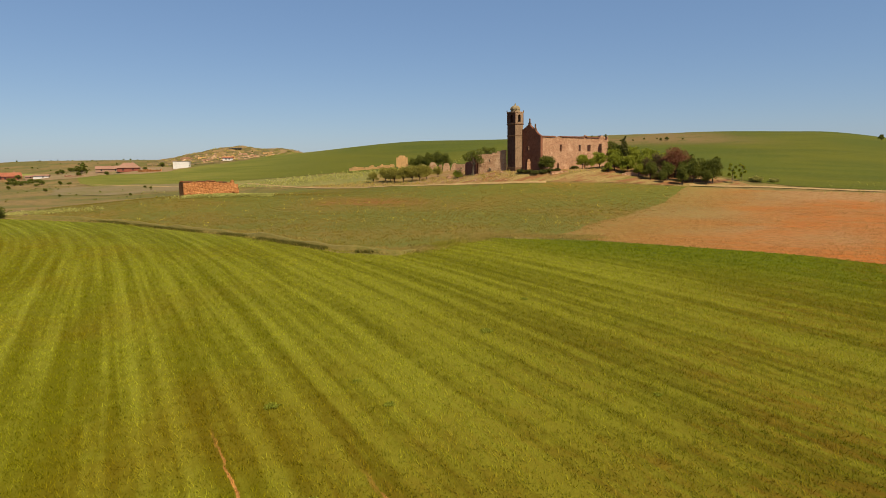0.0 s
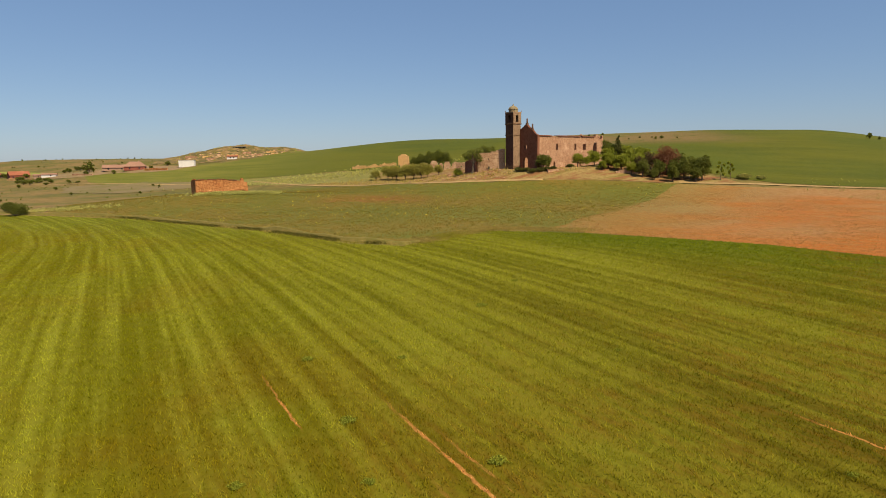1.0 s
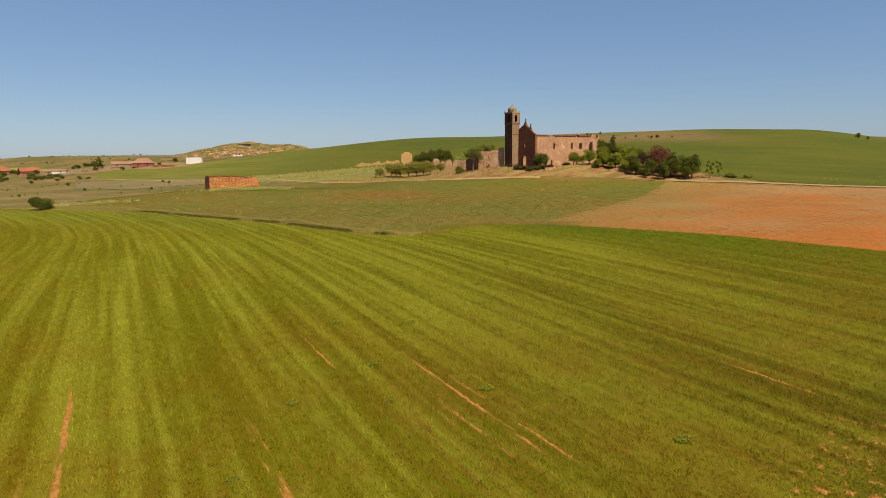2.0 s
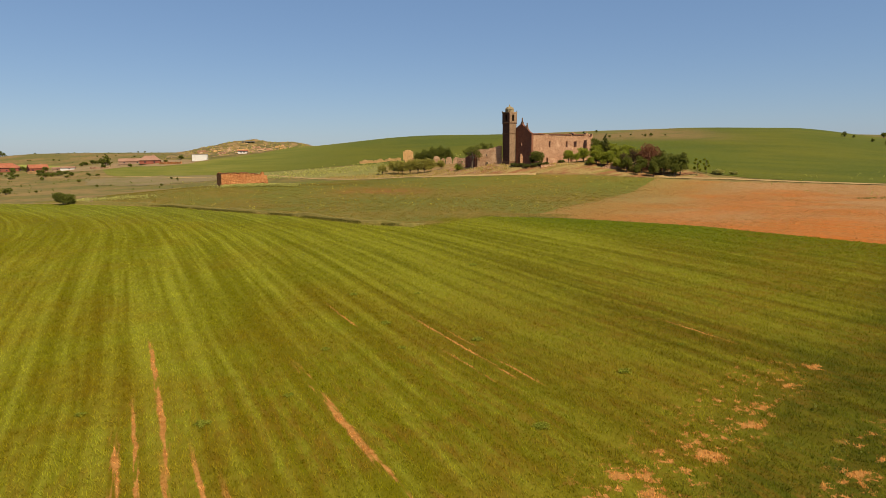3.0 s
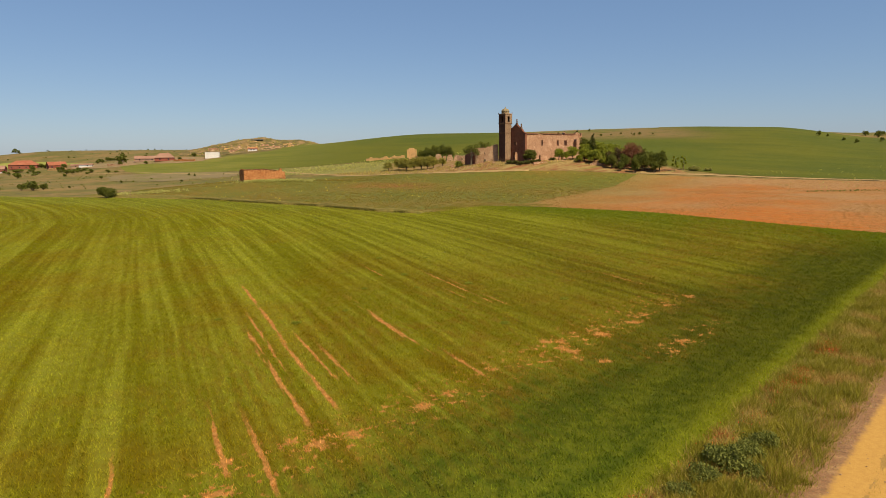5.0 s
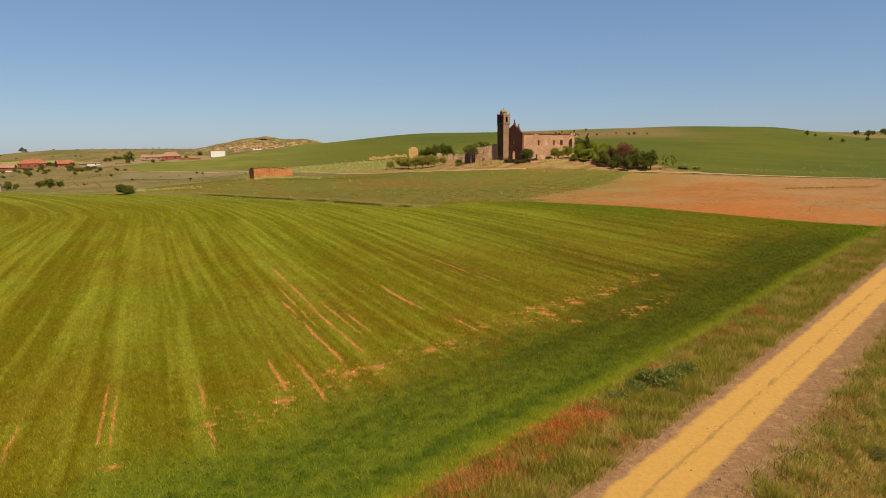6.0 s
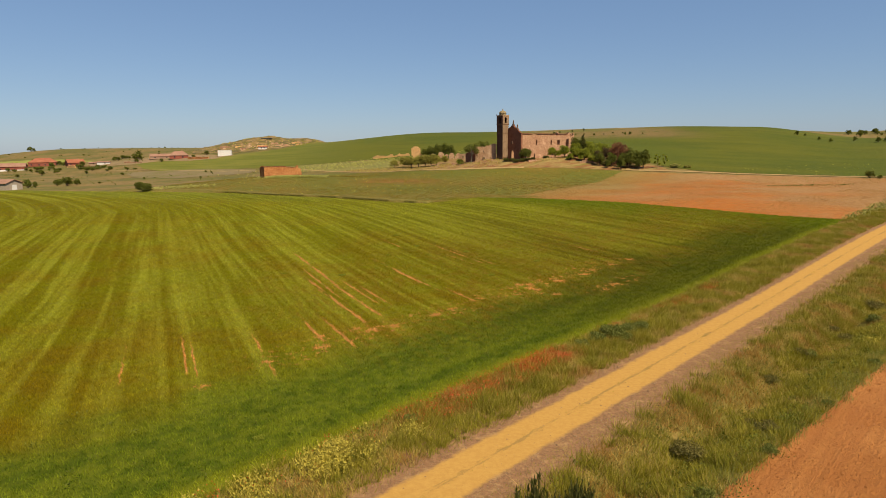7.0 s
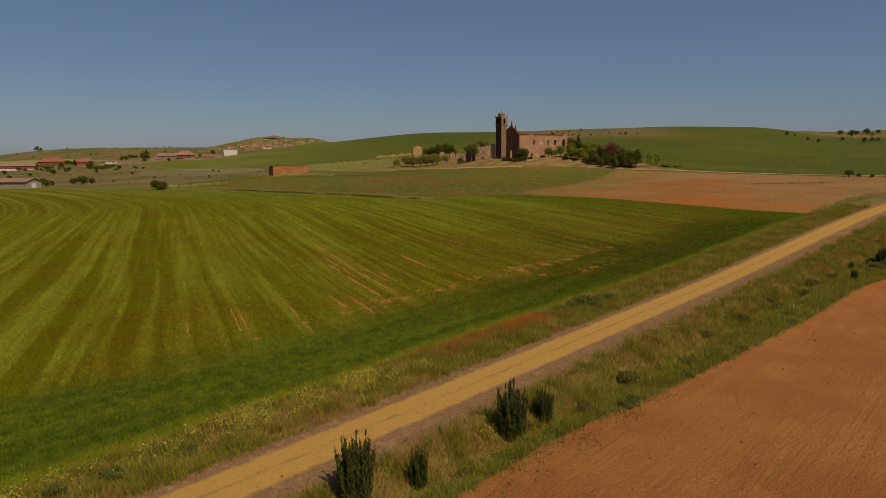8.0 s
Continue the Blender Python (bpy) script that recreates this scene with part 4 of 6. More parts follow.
STONE_BITS = mottled("gravel_bits", (0.29, 0.165, 0.090), (0.22, 0.125, 0.070), (0.36, 0.235, 0.14), 0.8, 6.0)
BARK = mottled("bark", (0.10, 0.07, 0.045), (0.14, 0.10, 0.07), (0.06, 0.045, 0.03), 0.8, 6.0, bump=0.6, dist=0.05)


def blades(places, per, tall, wide, spread, lift=0.0, bend=0.28):
    """Corners of upright grass blades, per of them at each place."""
    p = np.repeat(np.asarray(places, float), per, 0)
    n = len(p)
    p = p + rng.normal(0, spread, (n, 2))
    z = height(p[:, 0], p[:, 1]) + lift
    a, h = rng.uniform(0, 2 * np.pi, n), tall * rng.uniform(0.55, 1.15, n)
    side = np.stack([np.cos(a), np.sin(a)], -1) * (wide / 2)
    lean = rng.normal(0, bend, (n, 2)) * h[:, None]
    out = np.empty((n, 3, 3))
    out[:, 0, :2], out[:, 1, :2], out[:, 2, :2] = p - side, p + side, p + lean
    out[:, 0, 2] = out[:, 1, 2] = z - 0.05
    out[:, 2, 2] = z + h
    return out


def stuff(name, verts, mat, label, category, size=3):
    return tagged(new(name, tri_mesh(name, verts, mat, size)), label, category, kind="stuff")


def leaves(n, lumps, size, hollow=0.6):
    """Corners of leaf sprays filling round lumps (centre, radii) unevenly."""
    lumps = [(np.array(c, float), np.array(r, float)) for c, r in lumps]
    share = np.array([r.prod() ** 0.67 for _, r in lumps])
    pick = rng.choice(len(lumps), n, p=share / share.sum())
    c, r = np.array([q[0] for q in lumps])[pick], np.array([q[1] for q in lumps])[pick]
    d = rng.normal(0, 1, (n, 3))
    d /= np.linalg.norm(d, axis=1)[:, None]
    at = c + r * d * rng.uniform(hollow, 1.08, (n, 1))
    u = rng.normal(0, 1, (n, 3))
    u /= np.linalg.norm(u, axis=1)[:, None]
    v = np.cross(u, rng.normal(0, 1, (n, 3)))
    v /= np.linalg.norm(v, axis=1)[:, None] + 1e-9
    s = size * rng.uniform(0.6, 1.3, (n, 1))
    return np.stack([at - u * s, at - v * s * 0.6, at + u * s, at + v * s * 0.6], 1)


def limb(bm, a, b, ra, rb, sides=6):
    a, b = Vector(a), Vector(b)
    q = (b - a).to_track_quat("Z", "Y").to_matrix()
    rings = [[bm.verts.new(c + q @ Vector((r * math.cos(6.283 * i / sides), r * math.sin(6.283 * i / sides), 0))) for i in range(sides)] for c, r in ((a, ra), (b, rb))]
    for i in range(sides):
        bm.faces.new([rings[0][i], rings[0][(i + 1) % sides], rings[1][(i + 1) % sides], rings[1][i]])
    bm.faces.new(rings[1])


def grow(name, label, category, tall, wide, mat, shape="round", seed=1, n=1500, size=0.30, group=""):
    """A tree or shrub at the origin: a trunk with limbs, and a crown of leaf sprays."""
    rnd = random.Random(seed)
    ob = tagged(new(name), label, category, group)
    bm = bmesh.new()
    lumps, r = [], wide / 2
    if shape == "round":
        fork = tall * 0.2
        limb(bm, (0, 0, -0.3), (0.1, 0, fork), 0.035 * tall, 0.025 * tall)
        for i in range(12):
            a, e = i * 2.4 + rnd.random(), (i + rnd.random()) / 12
            d = r * 0.68 * (1 - 0.55 * e) * rnd.uniform(0.65, 1.15)
            tip = (d * math.cos(a), d * math.sin(a), tall * (0.28 + 0.56 * e))
            limb(bm, (0.1, 0, fork * rnd.uniform(0.8, 1)), tip, 0.014 * tall, 0.004 * tall, 5)
            lumps.append((tip, (r * rnd.uniform(0.28, 0.5), r * rnd.uniform(0.28, 0.5), tall * rnd.uniform(0.10, 0.18))))
        lumps.append(((0, 0, tall * 0.52), (r * 0.55, r * 0.55, tall * 0.26)))
    elif shape == "crown":
        limb(bm, (0, 0, -0.3), (0.5, 0, tall * 0.5), 0.05 * tall, 0.03 * tall)
        for i in range(9):
            a, e = i * 2.4 + rnd.random(), (i + rnd.random()) / 9
            d = r * 0.75 * rnd.uniform(0.5, 1.1) * (1 - 0.4 * e)
            tip = (0.5 + d * math.cos(a), d * math.sin(a), tall * (0.55 + 0.36 * e))
            limb(bm, (0.45, 0, tall * rnd.uniform(0.38, 0.5)), tip, 0.016 * tall, 0.005 * tall, 5)
            lumps.append((tip, (r * rnd.uniform(0.24, 0.4), r * rnd.uniform(0.24, 0.4), tall * rnd.uniform(0.08, 0.13))))
    elif shape == "bush":
        for i in range(8):
            a, e = i * 2.4 + rnd.random(), rnd.uniform(0.1, 0.9)
            d = r * 0.6 * (1 - 0.5 * e)
            tip = (d * math.cos(a), d * math.sin(a), tall * (0.22 + 0.5 * e))
            limb(bm, (0, 0, -0.2), tip, 0.02 * tall, 0.006 * tall, 5)
            lumps.append((tip, (r * rnd.uniform(0.36, 0.52), r * rnd.uniform(0.36, 0.52), tall * rnd.uniform(0.18, 0.28))))
    elif shape == "spire":
        limb(bm, (0, 0, -0.3), (0, 0, tall * 0.95), 0.03 * tall, 0.005 * tall)
        for i in range(11):
            e = i / 10
            lumps.append(((rnd.uniform(-0.1, 0.1) * r, rnd.uniform(-0.1, 0.1) * r, tall * (0.14 + 0.82 * e)), (r * (1.02 - 0.92 * e), r * (1.02 - 0.92 * e), tall * 0.055)))
    elif shape == "shoots":
        k = 22
        for i in range(k):
            a, d = i * 2.4, r * 0.66 * math.sqrt((i + rnd.random()) / k)
            h = tall * rnd.uniform(0.6, 1.0) * (1.08 - 0.75 * (d / r) ** 2)
            top = (d * 1.45 * math.cos(a), d * 1.45 * math.sin(a), h)
            limb(bm, (d * 0.6 * math.cos(a), d * 0.6 * math.sin(a), -0.2), top, 0.02, 0.006, 5)
            for j in range(7):
                f = 0.05 + 0.145 * j
                lumps.append(((d * (0.6 + 0.85 * f) * math.cos(a), d * (0.6 + 0.85 * f) * math.sin(a), h * f), (0.38 * (1.06 - f), 0.38 * (1.06 - f), h * 0.10)))
    elif shape == "thin":
        limb(bm, (0, 0, -0.3), (0.1, 0, tall * 0.9), 0.02 * tall, 0.004 * tall)
        for i in range(7):
            a, e = i * 2.4, i / 6
            tip = (r * 0.7 * math.cos(a), r * 0.7 * math.sin(a), tall * (0.35 + 0.6 * e))
            limb(bm, (0, 0, tip[2] - tall * 0.12), tip, 0.008 * tall, 0.003 * tall, 4)
            lumps.append((tip, (r * 0.35, r * 0.35, tall * 0.09)))
    part("trunk" if shape in ("round", "spire", "thin", "crown") else "stem", bm, BARK, ob)
    if shape in ("round", "bush", "crown") and size >= 0.2 and n >= 700:
        n, size = int(n * 2.4), size * 0.68
    corners = leaves(n, lumps, size, 0.45)
    if shape == "shoots":
        # needle sprays point up along the shoot
        mid = corners.mean(1)
        way = rng.normal(0, 0.35, mid.shape) + (0, 0, 1)
        across = np.cross(way, rng.normal(0, 1, mid.shape))
        across /= np.linalg.norm(across, axis=1)[:, None]
        long = size * rng.uniform(1.2, 2.6, (n, 1))
        corners = np.stack([mid - way * long * 0.6, mid - across * size * 0.28, mid + way * long, mid + across * size * 0.28], 1)
    crown = new("crown", tri_mesh("crown", corners, mat, 4))
    crown.parent = ob
    return ob


def settle(ob, spots):
    """Stands the plant at the first spot (x, y, size, turn) and copies of it at the others."""
    for i, (x, y, k, turn) in enumerate(spots[1:]):
        copy_thing(ob, pose(x, y, H(x, y) - 0.05, 0, 0, turn) @ Matrix.Diagonal((k, k, k, 1)))
    x, y, k, turn = spots[0]
    ob.matrix_basis = pose(x, y, H(x, y) - 0.05, 0, 0, turn) @ Matrix.Diagonal((k, k, k, 1))


# grove beside the nave
G = "trees of the grove"
settle(grow("tree", "leafy green fruit tree in the grove by the church", "tree", 6.6, 7.0, LEAF_GREEN, "round", 1, 1500, 0.30, G),
       [(49.6, 344.5, 0.85, 10), (55.9, 343.5, 0.98, 80), (60.7, 340.5, 1.0, 150), (64.9, 337.6, 1.06, 200), (71.0, 338.5, 1.12, 290), (68, 346, 1.35, 35), (75, 345, 1.3, 120), (52.9, 343.0, 0.62, 250), (80, 340, 1.2, 60), (62, 346, 1.2, 10), (67.5, 333.5, 0.75, 310), (58, 338.5, 0.6, 170)])
settle(grow("tree", "dense dark green tree in the grove", "tree", 7.2, 5.6, LEAF_DARK, "round", 2, 1500, 0.28, G),
       [(70.1, 328.5, 0.95, 0), (75.6, 326.7, 0.98, 70), (78.3, 319.8, 0.9, 140), (89.2, 321.7, 1.28, 210), (83.0, 322.5, 1.18, 280), (87.2, 325.0, 1.15, 30), (62.5, 348, 1.35, 100), (84, 330, 1.2, 300), (80.5, 325, 1.0, 45), (73, 323.5, 0.6, 90), (86, 319, 0.75, 10)])
settle(grow("tree", "red-leaved plum tree with a broad crown", "tree", 9.6, 11.0, LEAF_RED, "round", 3, 2200, 0.32, G), [(79.8, 331.4, 1.15, 20)])
settle(grow("tree", "brownish thin-leaved tree in the grove", "tree", 8.2, 7.0, leaf_material("brown_green_leaves", (0.075, 0.045, 0.02), (0.09, 0.06, 0.025)), "round", 4, 1100, 0.28, G),
       [(75.2, 336.1, 1.0, 0), (70.5, 333, 0.85, 90)])
settle(grow("conifer", "dark pointed conifer rising over the grove", "conifer", 12.0, 7.0, LEAF_JUNIPER, "spire", 5, 3200, 0.26), [(65.4, 345.0, 1.0, 0)])
settle(grow("sapling", "slender young tree with sparse leaves", "sapling", 6.4, 3.0, LEAF_GREEN, "thin", 6, 1100, 0.2, "saplings by the grove"), [(95.5, 321.2, 1.0, 0), (100.3, 324.5, 0.92, 90)])
settle(grow("shrub", "bushy yellow-green shrub at the grove's edge", "shrub", 2.8, 5.4, LEAF_PALE, "bush", 7, 700, 0.26, "pale shrubs"),
       [(104.5, 323.0, 1.0, 0), (109.5, 321.0, 0.7, 90), (73.0, 330.0, 1.1, 40)])
settle(grow("tree", "round green tree before the church front", "tree", 5.4, 6.6, LEAF_DARK, "round", 8, 1500, 0.28), [(35.9, 341.0, 1.15, 0)])
settle(grow("hedge", "low dark clipped hedge before the church front", "hedge", 1.8, 4.2, LEAF_JUNIPER, "bush", 9, 1600, 0.17, "hedges before the church"),
       [(26.4, 341.2, 1.0, 0), (29.0, 340.0, 0.95, 80), (31.4, 338.2, 1.0, 160), (34.2, 338.6, 0.95, 200), (36.8, 339.2, 0.9, 20), (39.2, 339.4, 0.85, 100), (46.5, 343.5, 0.9, 50)])
settle(grow("tree", "dark wide-crowned tree on a bare trunk against the broken wall", "tree", 10.5, 9.5, LEAF_DARK, "crown", 10, 1100, 0.28, "trees at the ruins"),
       [(9.0, 352.5, 1.0, 0), (16.5, 366.0, 0.95, 120)])
settle(grow("shrub", "round green bush at the foot of the broken wall", "shrub", 3.6, 4.6, LEAF_GREEN, "bush", 22, 700, 0.24), [(3.2, 356.0, 1.0, 30)])
settle(grow("tree", "dense dark green tree behind the ruined wall", "tree", 9.4, 9.0, LEAF_DARK, "round", 11, 1700, 0.34, "trees at the ruins"),
       [(-15.5, 446, 0.85, 0), (-10.0, 442, 0.98, 90), (-5.5, 445, 0.95, 150), (-2.2, 435, 0.9, 200), (-19.0, 447, 0.7, 40)])
settle(grow("tree", "low bushy olive-green orchard tree on the slope", "tree", 5.4, 6.6, leaf_material("orchard_leaves", (0.175, 0.160, 0.024), (0.240, 0.208, 0.040)), "round", 12, 1300, 0.26, "orchard trees on the slope"),
       [(-36.1, 408, 1.0, 0), (-29.9, 405, 1.3, 60), (-24.5, 392, 1.3, 130), (-27.0, 399, 1.25, 250), (-20.0, 384.3, 1.35, 200), (-16.2, 382.2, 1.35, 20), (-12.6, 376, 1.35, 280), (-9.7, 378, 1.2, 90), (-5.0, 383, 0.9, 40), (3.2, 358, 0.5, 100)])

# shrubs of the plain and the hills
settle(grow("shrub", "rounded dark green bush at the field's corner", "shrub", 4.6, 7.4, LEAF_DARK, "bush", 13, 1800, 0.26), [(-129.6, 281.5, 1.08, 0)])
settle(grow("shrub", "dark green shrub scattered on the open land", "shrub", 4.4, 4.8, LEAF_DARK, "bush", 14, 500, 0.34, "shrubs of the open land"),
       [(-211.9, 356.5, 0.9, 0), (-205.3, 354.8, 1.35, 30), (-203.1, 359.9, 0.9, 60), (-215.5, 331.5, 0.85, 90), (-214.1, 336.2, 0.95, 120), (-213.2, 340.5, 0.55, 150),
        (-165.4, 435.4, 0.4, 0), (-181.1, 485.6, 0.42, 50), (-173.9, 477.5, 0.4, 80), (-203.6, 437.3, 0.42, 10), (-200.1, 376.8, 0.35, 70), (-335.2, 537.4, 1.2, 0),
        (-318.7, 574.1, 1.0, 40), (-313.5, 573, 0.9, 70), (-323.3, 598.9, 0.8, 90), (-296.8, 571.4, 0.9, 20), (-275.8, 559.6, 0.6, 60), (-447.5, 675.1, 1.6, 0), (-455, 690, 1.2, 20),
        (-343.0, 675.5, 1.1, 10), (-349, 678, 0.9, 100), (-208.5, 618.0, 0.95, 15), (-360, 575, 0.9, 0), (-408, 668, 1.3, 0), (-402, 660, 1.0, 50), (-398, 672, 1.2, 90), (-366, 650, 1.2, 30), (-352, 618, 1.0, 0), (-345, 612, 1.1, 40), (-270, 612, 0.9, 0), (-244, 622, 0.9, 60), (-238, 640, 1.1, 20), (-298, 622, 1.0, 0), (-462, 640, 1.0, 0), (-430, 600, 0.9, 20), (-385, 600, 0.8, 0), (-300, 540, 0.7, 0), (-330, 500, 0.7, 0), (-250, 500, 0.6, 50), (-420, 620, 1.1, 0), (-392, 560, 1.0, 45),
        (-224.7, 343.6, 0.9, 5), (-235.7, 368, 0.9, 65), (-226, 360, 0.6, 95), (-218, 369, 0.9, 15), (-209, 361.4, 0.8, 75), (-211, 373.7, 0.8, 135), (-352, 564, 0.9, 10), (-404, 622, 0.9, 20), (-333, 588, 0.8, 30), (-326, 590, 0.8, 80), (-324, 602, 0.8, 50),
        (-298, 575, 0.7, 0), (-282, 569, 0.6, 40), (-364, 709, 1.0, 0), (-358, 714, 1.2, 50), (-351, 707, 1.0, 90), (-344, 700, 0.9, 20), (-443, 662, 1.4, 60), (-438, 668, 1.1, 0), (-305, 440, 0.8, 0), (-365, 603, 0.7, 0), (-372, 606, 0.6, 90), (-357, 598, 0.7, 30), (-470, 655, 1.3, 0), (-478, 650, 1.0, 60), (-413, 690, 1.2, 20), (-407, 694, 1.0, 0), (-310, 652, 1.2, 0), (-316, 656, 1.0, 70),
        (349, 601, 1.2, 0), (356, 596, 0.9, 40), (365, 604, 1.1, 0), (379, 612, 1.3, 80), (386, 606, 1.0, 20), (395, 600, 1.2, 0), (372, 592, 0.7, 30),
        (88, 489, 0.3, 0), (99, 480, 0.28, 50), (112, 478, 0.3, 0), (122, 471, 0.28, 90), (128, 461, 0.25, 0), (105, 476, 0.25, 30), (118, 474, 0.25, 70),
        (161.7, 269.0, 0.85, 0), (163.5, 265.5, 0.45, 40), (167.0, 262.5, 0.45, 90), (172.0, 261.0, 0.4, 130)])
settle(grow("tree", "far dark tree on the hillside", "tree", 6.5, 6.5, LEAF_DARK, "round", 15, 260, 0.6, "far trees"),
       [(-306.4, 641.8, 1.55, 0), (-596.1, 924.4, 1.2, 30), (-588, 920, 0.8, 60), (215.9, 430.2, 0.5, 0), (219.9, 428.2, 0.3, 40), (219.6, 411.4, 0.35, 80), (221.5, 402.6, 0.4, 120),
        (347.9, 582.6, 0.95, 0), (247.3, 399.6, 0.55, 50), (252.5, 400.5, 0.5, 100), (257, 402, 0.42, 130), (243.2, 415.3, 0.45, 150), (373.3, 599.2, 0.6, 20),
        (116.8, 463.3, 0.3, 0), (120.1, 462.5, 0.35, 90), (89.8, 513.3, 0.3, 0), (99.0, 515.8, 0.32, 60), (98.5, 475.3, 0.25, 0), (80, 510, 0.3, 30), (75, 505, 0.35, 100)])
far = []
for i in range(85):
    x, y = rng.uniform(-720, -180), rng.uniform(690, 1000)
    far.append((x, y, rng.uniform(0.18, 0.5), rng.uniform(0, 360)))
settle(grow("shrub", "small dark scrub bush on the distant plain", "shrub", 5.0, 6.0, LEAF_DARK, "bush", 16, 70, 0.9, "scrub of the distant plain"), far)

# roadside
settle(grow("juniper", "dark upright juniper of many shoots by the track", "juniper", 3.7, 2.3, LEAF_JUNIPER, "shoots", 17, 13000, 0.10, "junipers by the track"),
       [(-5.3, 32.6, 1.12, 0), (-1.9, 35.0, 0.68, 90), (4.3, 41.7, 1.16, 200), (6.8, 44.3, 0.76, 300), (66.3, 99.0, 0.9, 40), (67.8, 100.4, 0.75, 140), (56.0, 88.9, 0.5, 100), (63.3, 101.8, 0.4, 10)])
settle(grow("shrub", "low dark green shrub on the grassy verge", "shrub", 1.7, 2.7, leaf_material("verge_shrub_leaves", (0.082, 0.094, 0.015), (0.150, 0.155, 0.032), 2.0), "bush", 18, 1500, 0.10, "shrubs of the verge"),
       [(15.9, 75.3, 1.0, 0), (17.6, 76.4, 0.85, 60), (14.0, 73.6, 0.8, 120), (19.4, 78.0, 0.7, 200), (12.3, 72.2, 0.6, 20), (17.0, 74.4, 0.6, 320), (33.3, 71.7, 0.6, 30), (46.0, 82.3, 0.75, 80), (56.5, 94.5, 0.9, 0), (66.0, 100.5, 0.9, 50), (63.6, 95.8, 1.0, 20), (66.5, 97.0, 1.3, 70),
        (12.8, 44.2, 0.5, 10), (19.4, 50.3, 0.45, 70), (13.6, 45.2, 0.45, 130), (27.0, 57.6, 0.4, 200), (36.0, 66.5, 0.45, 10), (-16.5, 37.2, 0.5, 0), (-19.8, 34.0, 0.55, 60), (-22.0, 32.2, 0.5, 110), (-2.7, 55.2, 0.45, 20)])
settle(grow("shrub", "brownish dry shrub in the ditch", "shrub", 0.85, 2.3, leaf_material("dry_brown_leaves", (0.095, 0.088, 0.020), (0.145, 0.115, 0.030), 1.5), "bush", 20, 1500, 0.06, "shrubs in the ditch"),
       [(*road_point(s, 0.5 * (plough_edge(s) - 5.4) - 0.3 + 4.0 * noise.noise((s * 0.37, 1.5, 0))), 0.6 + 0.6 * abs(noise.noise((s * 0.7, 9.5, 0))) * 2, s * 40) for s in (3, 11, 15.5, 25, 30, 32, 42, 51, 60, 62, 66.5, 77, 85, 96, 104, 118)])
weeds = [(5.7, 105.7), (-4.3, 120.9), (-10.9, 120.6), (7.1, 162.3), (-12.5, 52.6), (-16.3, 106.4), (-11.8, 111.0), (-11.1, 138.2), (-3.9, 138.3), (-6.4, 142.1), (2.9, 152.2), (12.9, 139.4), (19.9, 121.1), (2.3, 122.7), (-6.4, 127.7), (-25.2, 108.0), (13.4, 115.0)]
settle(grow("weed_clump", "leafy green weed clump standing in the cereal", "weed", 0.35, 1.5, LEAF_GREEN, "bush", 19, 320, 0.07, "weeds in the cereal"),
       [(x, y, rng.uniform(0.55, 1.0), rng.uniform(0, 360)) for x, y in weeds if float(road_off(x, y)) > 9])


# ---- grass, crops, flowers and clods ----
def scatter_road(n, s0, s1, w0, w1):
    s, w = rng.uniform(s0, s1, n), rng.uniform(w0, w1, n)
    o = w - np.maximum(0, s - 70) ** 2 / 2000
    return np.stack([-8.8 + 0.663 * s - 0.749 * o, 39.9 + 0.749 * s + 0.663 * o], -1)


def in_outline(p, outline):
    inside = np.zeros(len(p), bool)
    for (x0, y0), (x1, y1) in zip(outline, outline[1:] + outline[:1]):
        hit = (y0 > p[:, 1]) != (y1 > p[:, 1])
        inside ^= hit & (p[:, 0] < (x1 - x0) * (p[:, 1] - y0) / (y1 - y0 + 1e-12) + x0)
    return inside


def crop_tufts():
    p = rng.uniform((-230, 30), (95, 320), (1250000, 2))
    keep = np.clip(1.3 - p[:, 1] / 190, 0.16, 1) * np.clip((190 + p[:, 0]) / 130, 0.12, 1)
    p = p[in_outline(p, crop_outline) & (rng.uniform(0, 1, len(p)) < keep) & (np.abs(p[:, 0]) < 0.75 * (p[:, 1] + 30))]
    # hardly anything grows on the bare lines and patches
    u, _ = strip_place(p[:, 0], p[:, 1])
    s, w = road_along(p[:, 0], p[:, 1]), road_off(p[:, 0], p[:, 1])
    bare = np.zeros(len(p), bool)
    for at, near, off, half in SOIL_LINES:
        bare |= (np.abs(u - at + 0.25) < half * 0.9) & (w > near) & (w < off)
    for at, off, r in SOIL_SPOTS:
        bare |= np.hypot(s - at, w - off) < r * 0.6
    p = p[~bare | (rng.uniform(0, 1, len(p)) < 0.15)]
    stuff("cereal_tufts", blades(p, 5, 0.22, 0.07, 0.20, 0, 0.6), MAT_TUFT, "short tufts of green and yellowing cereal", "cereal")


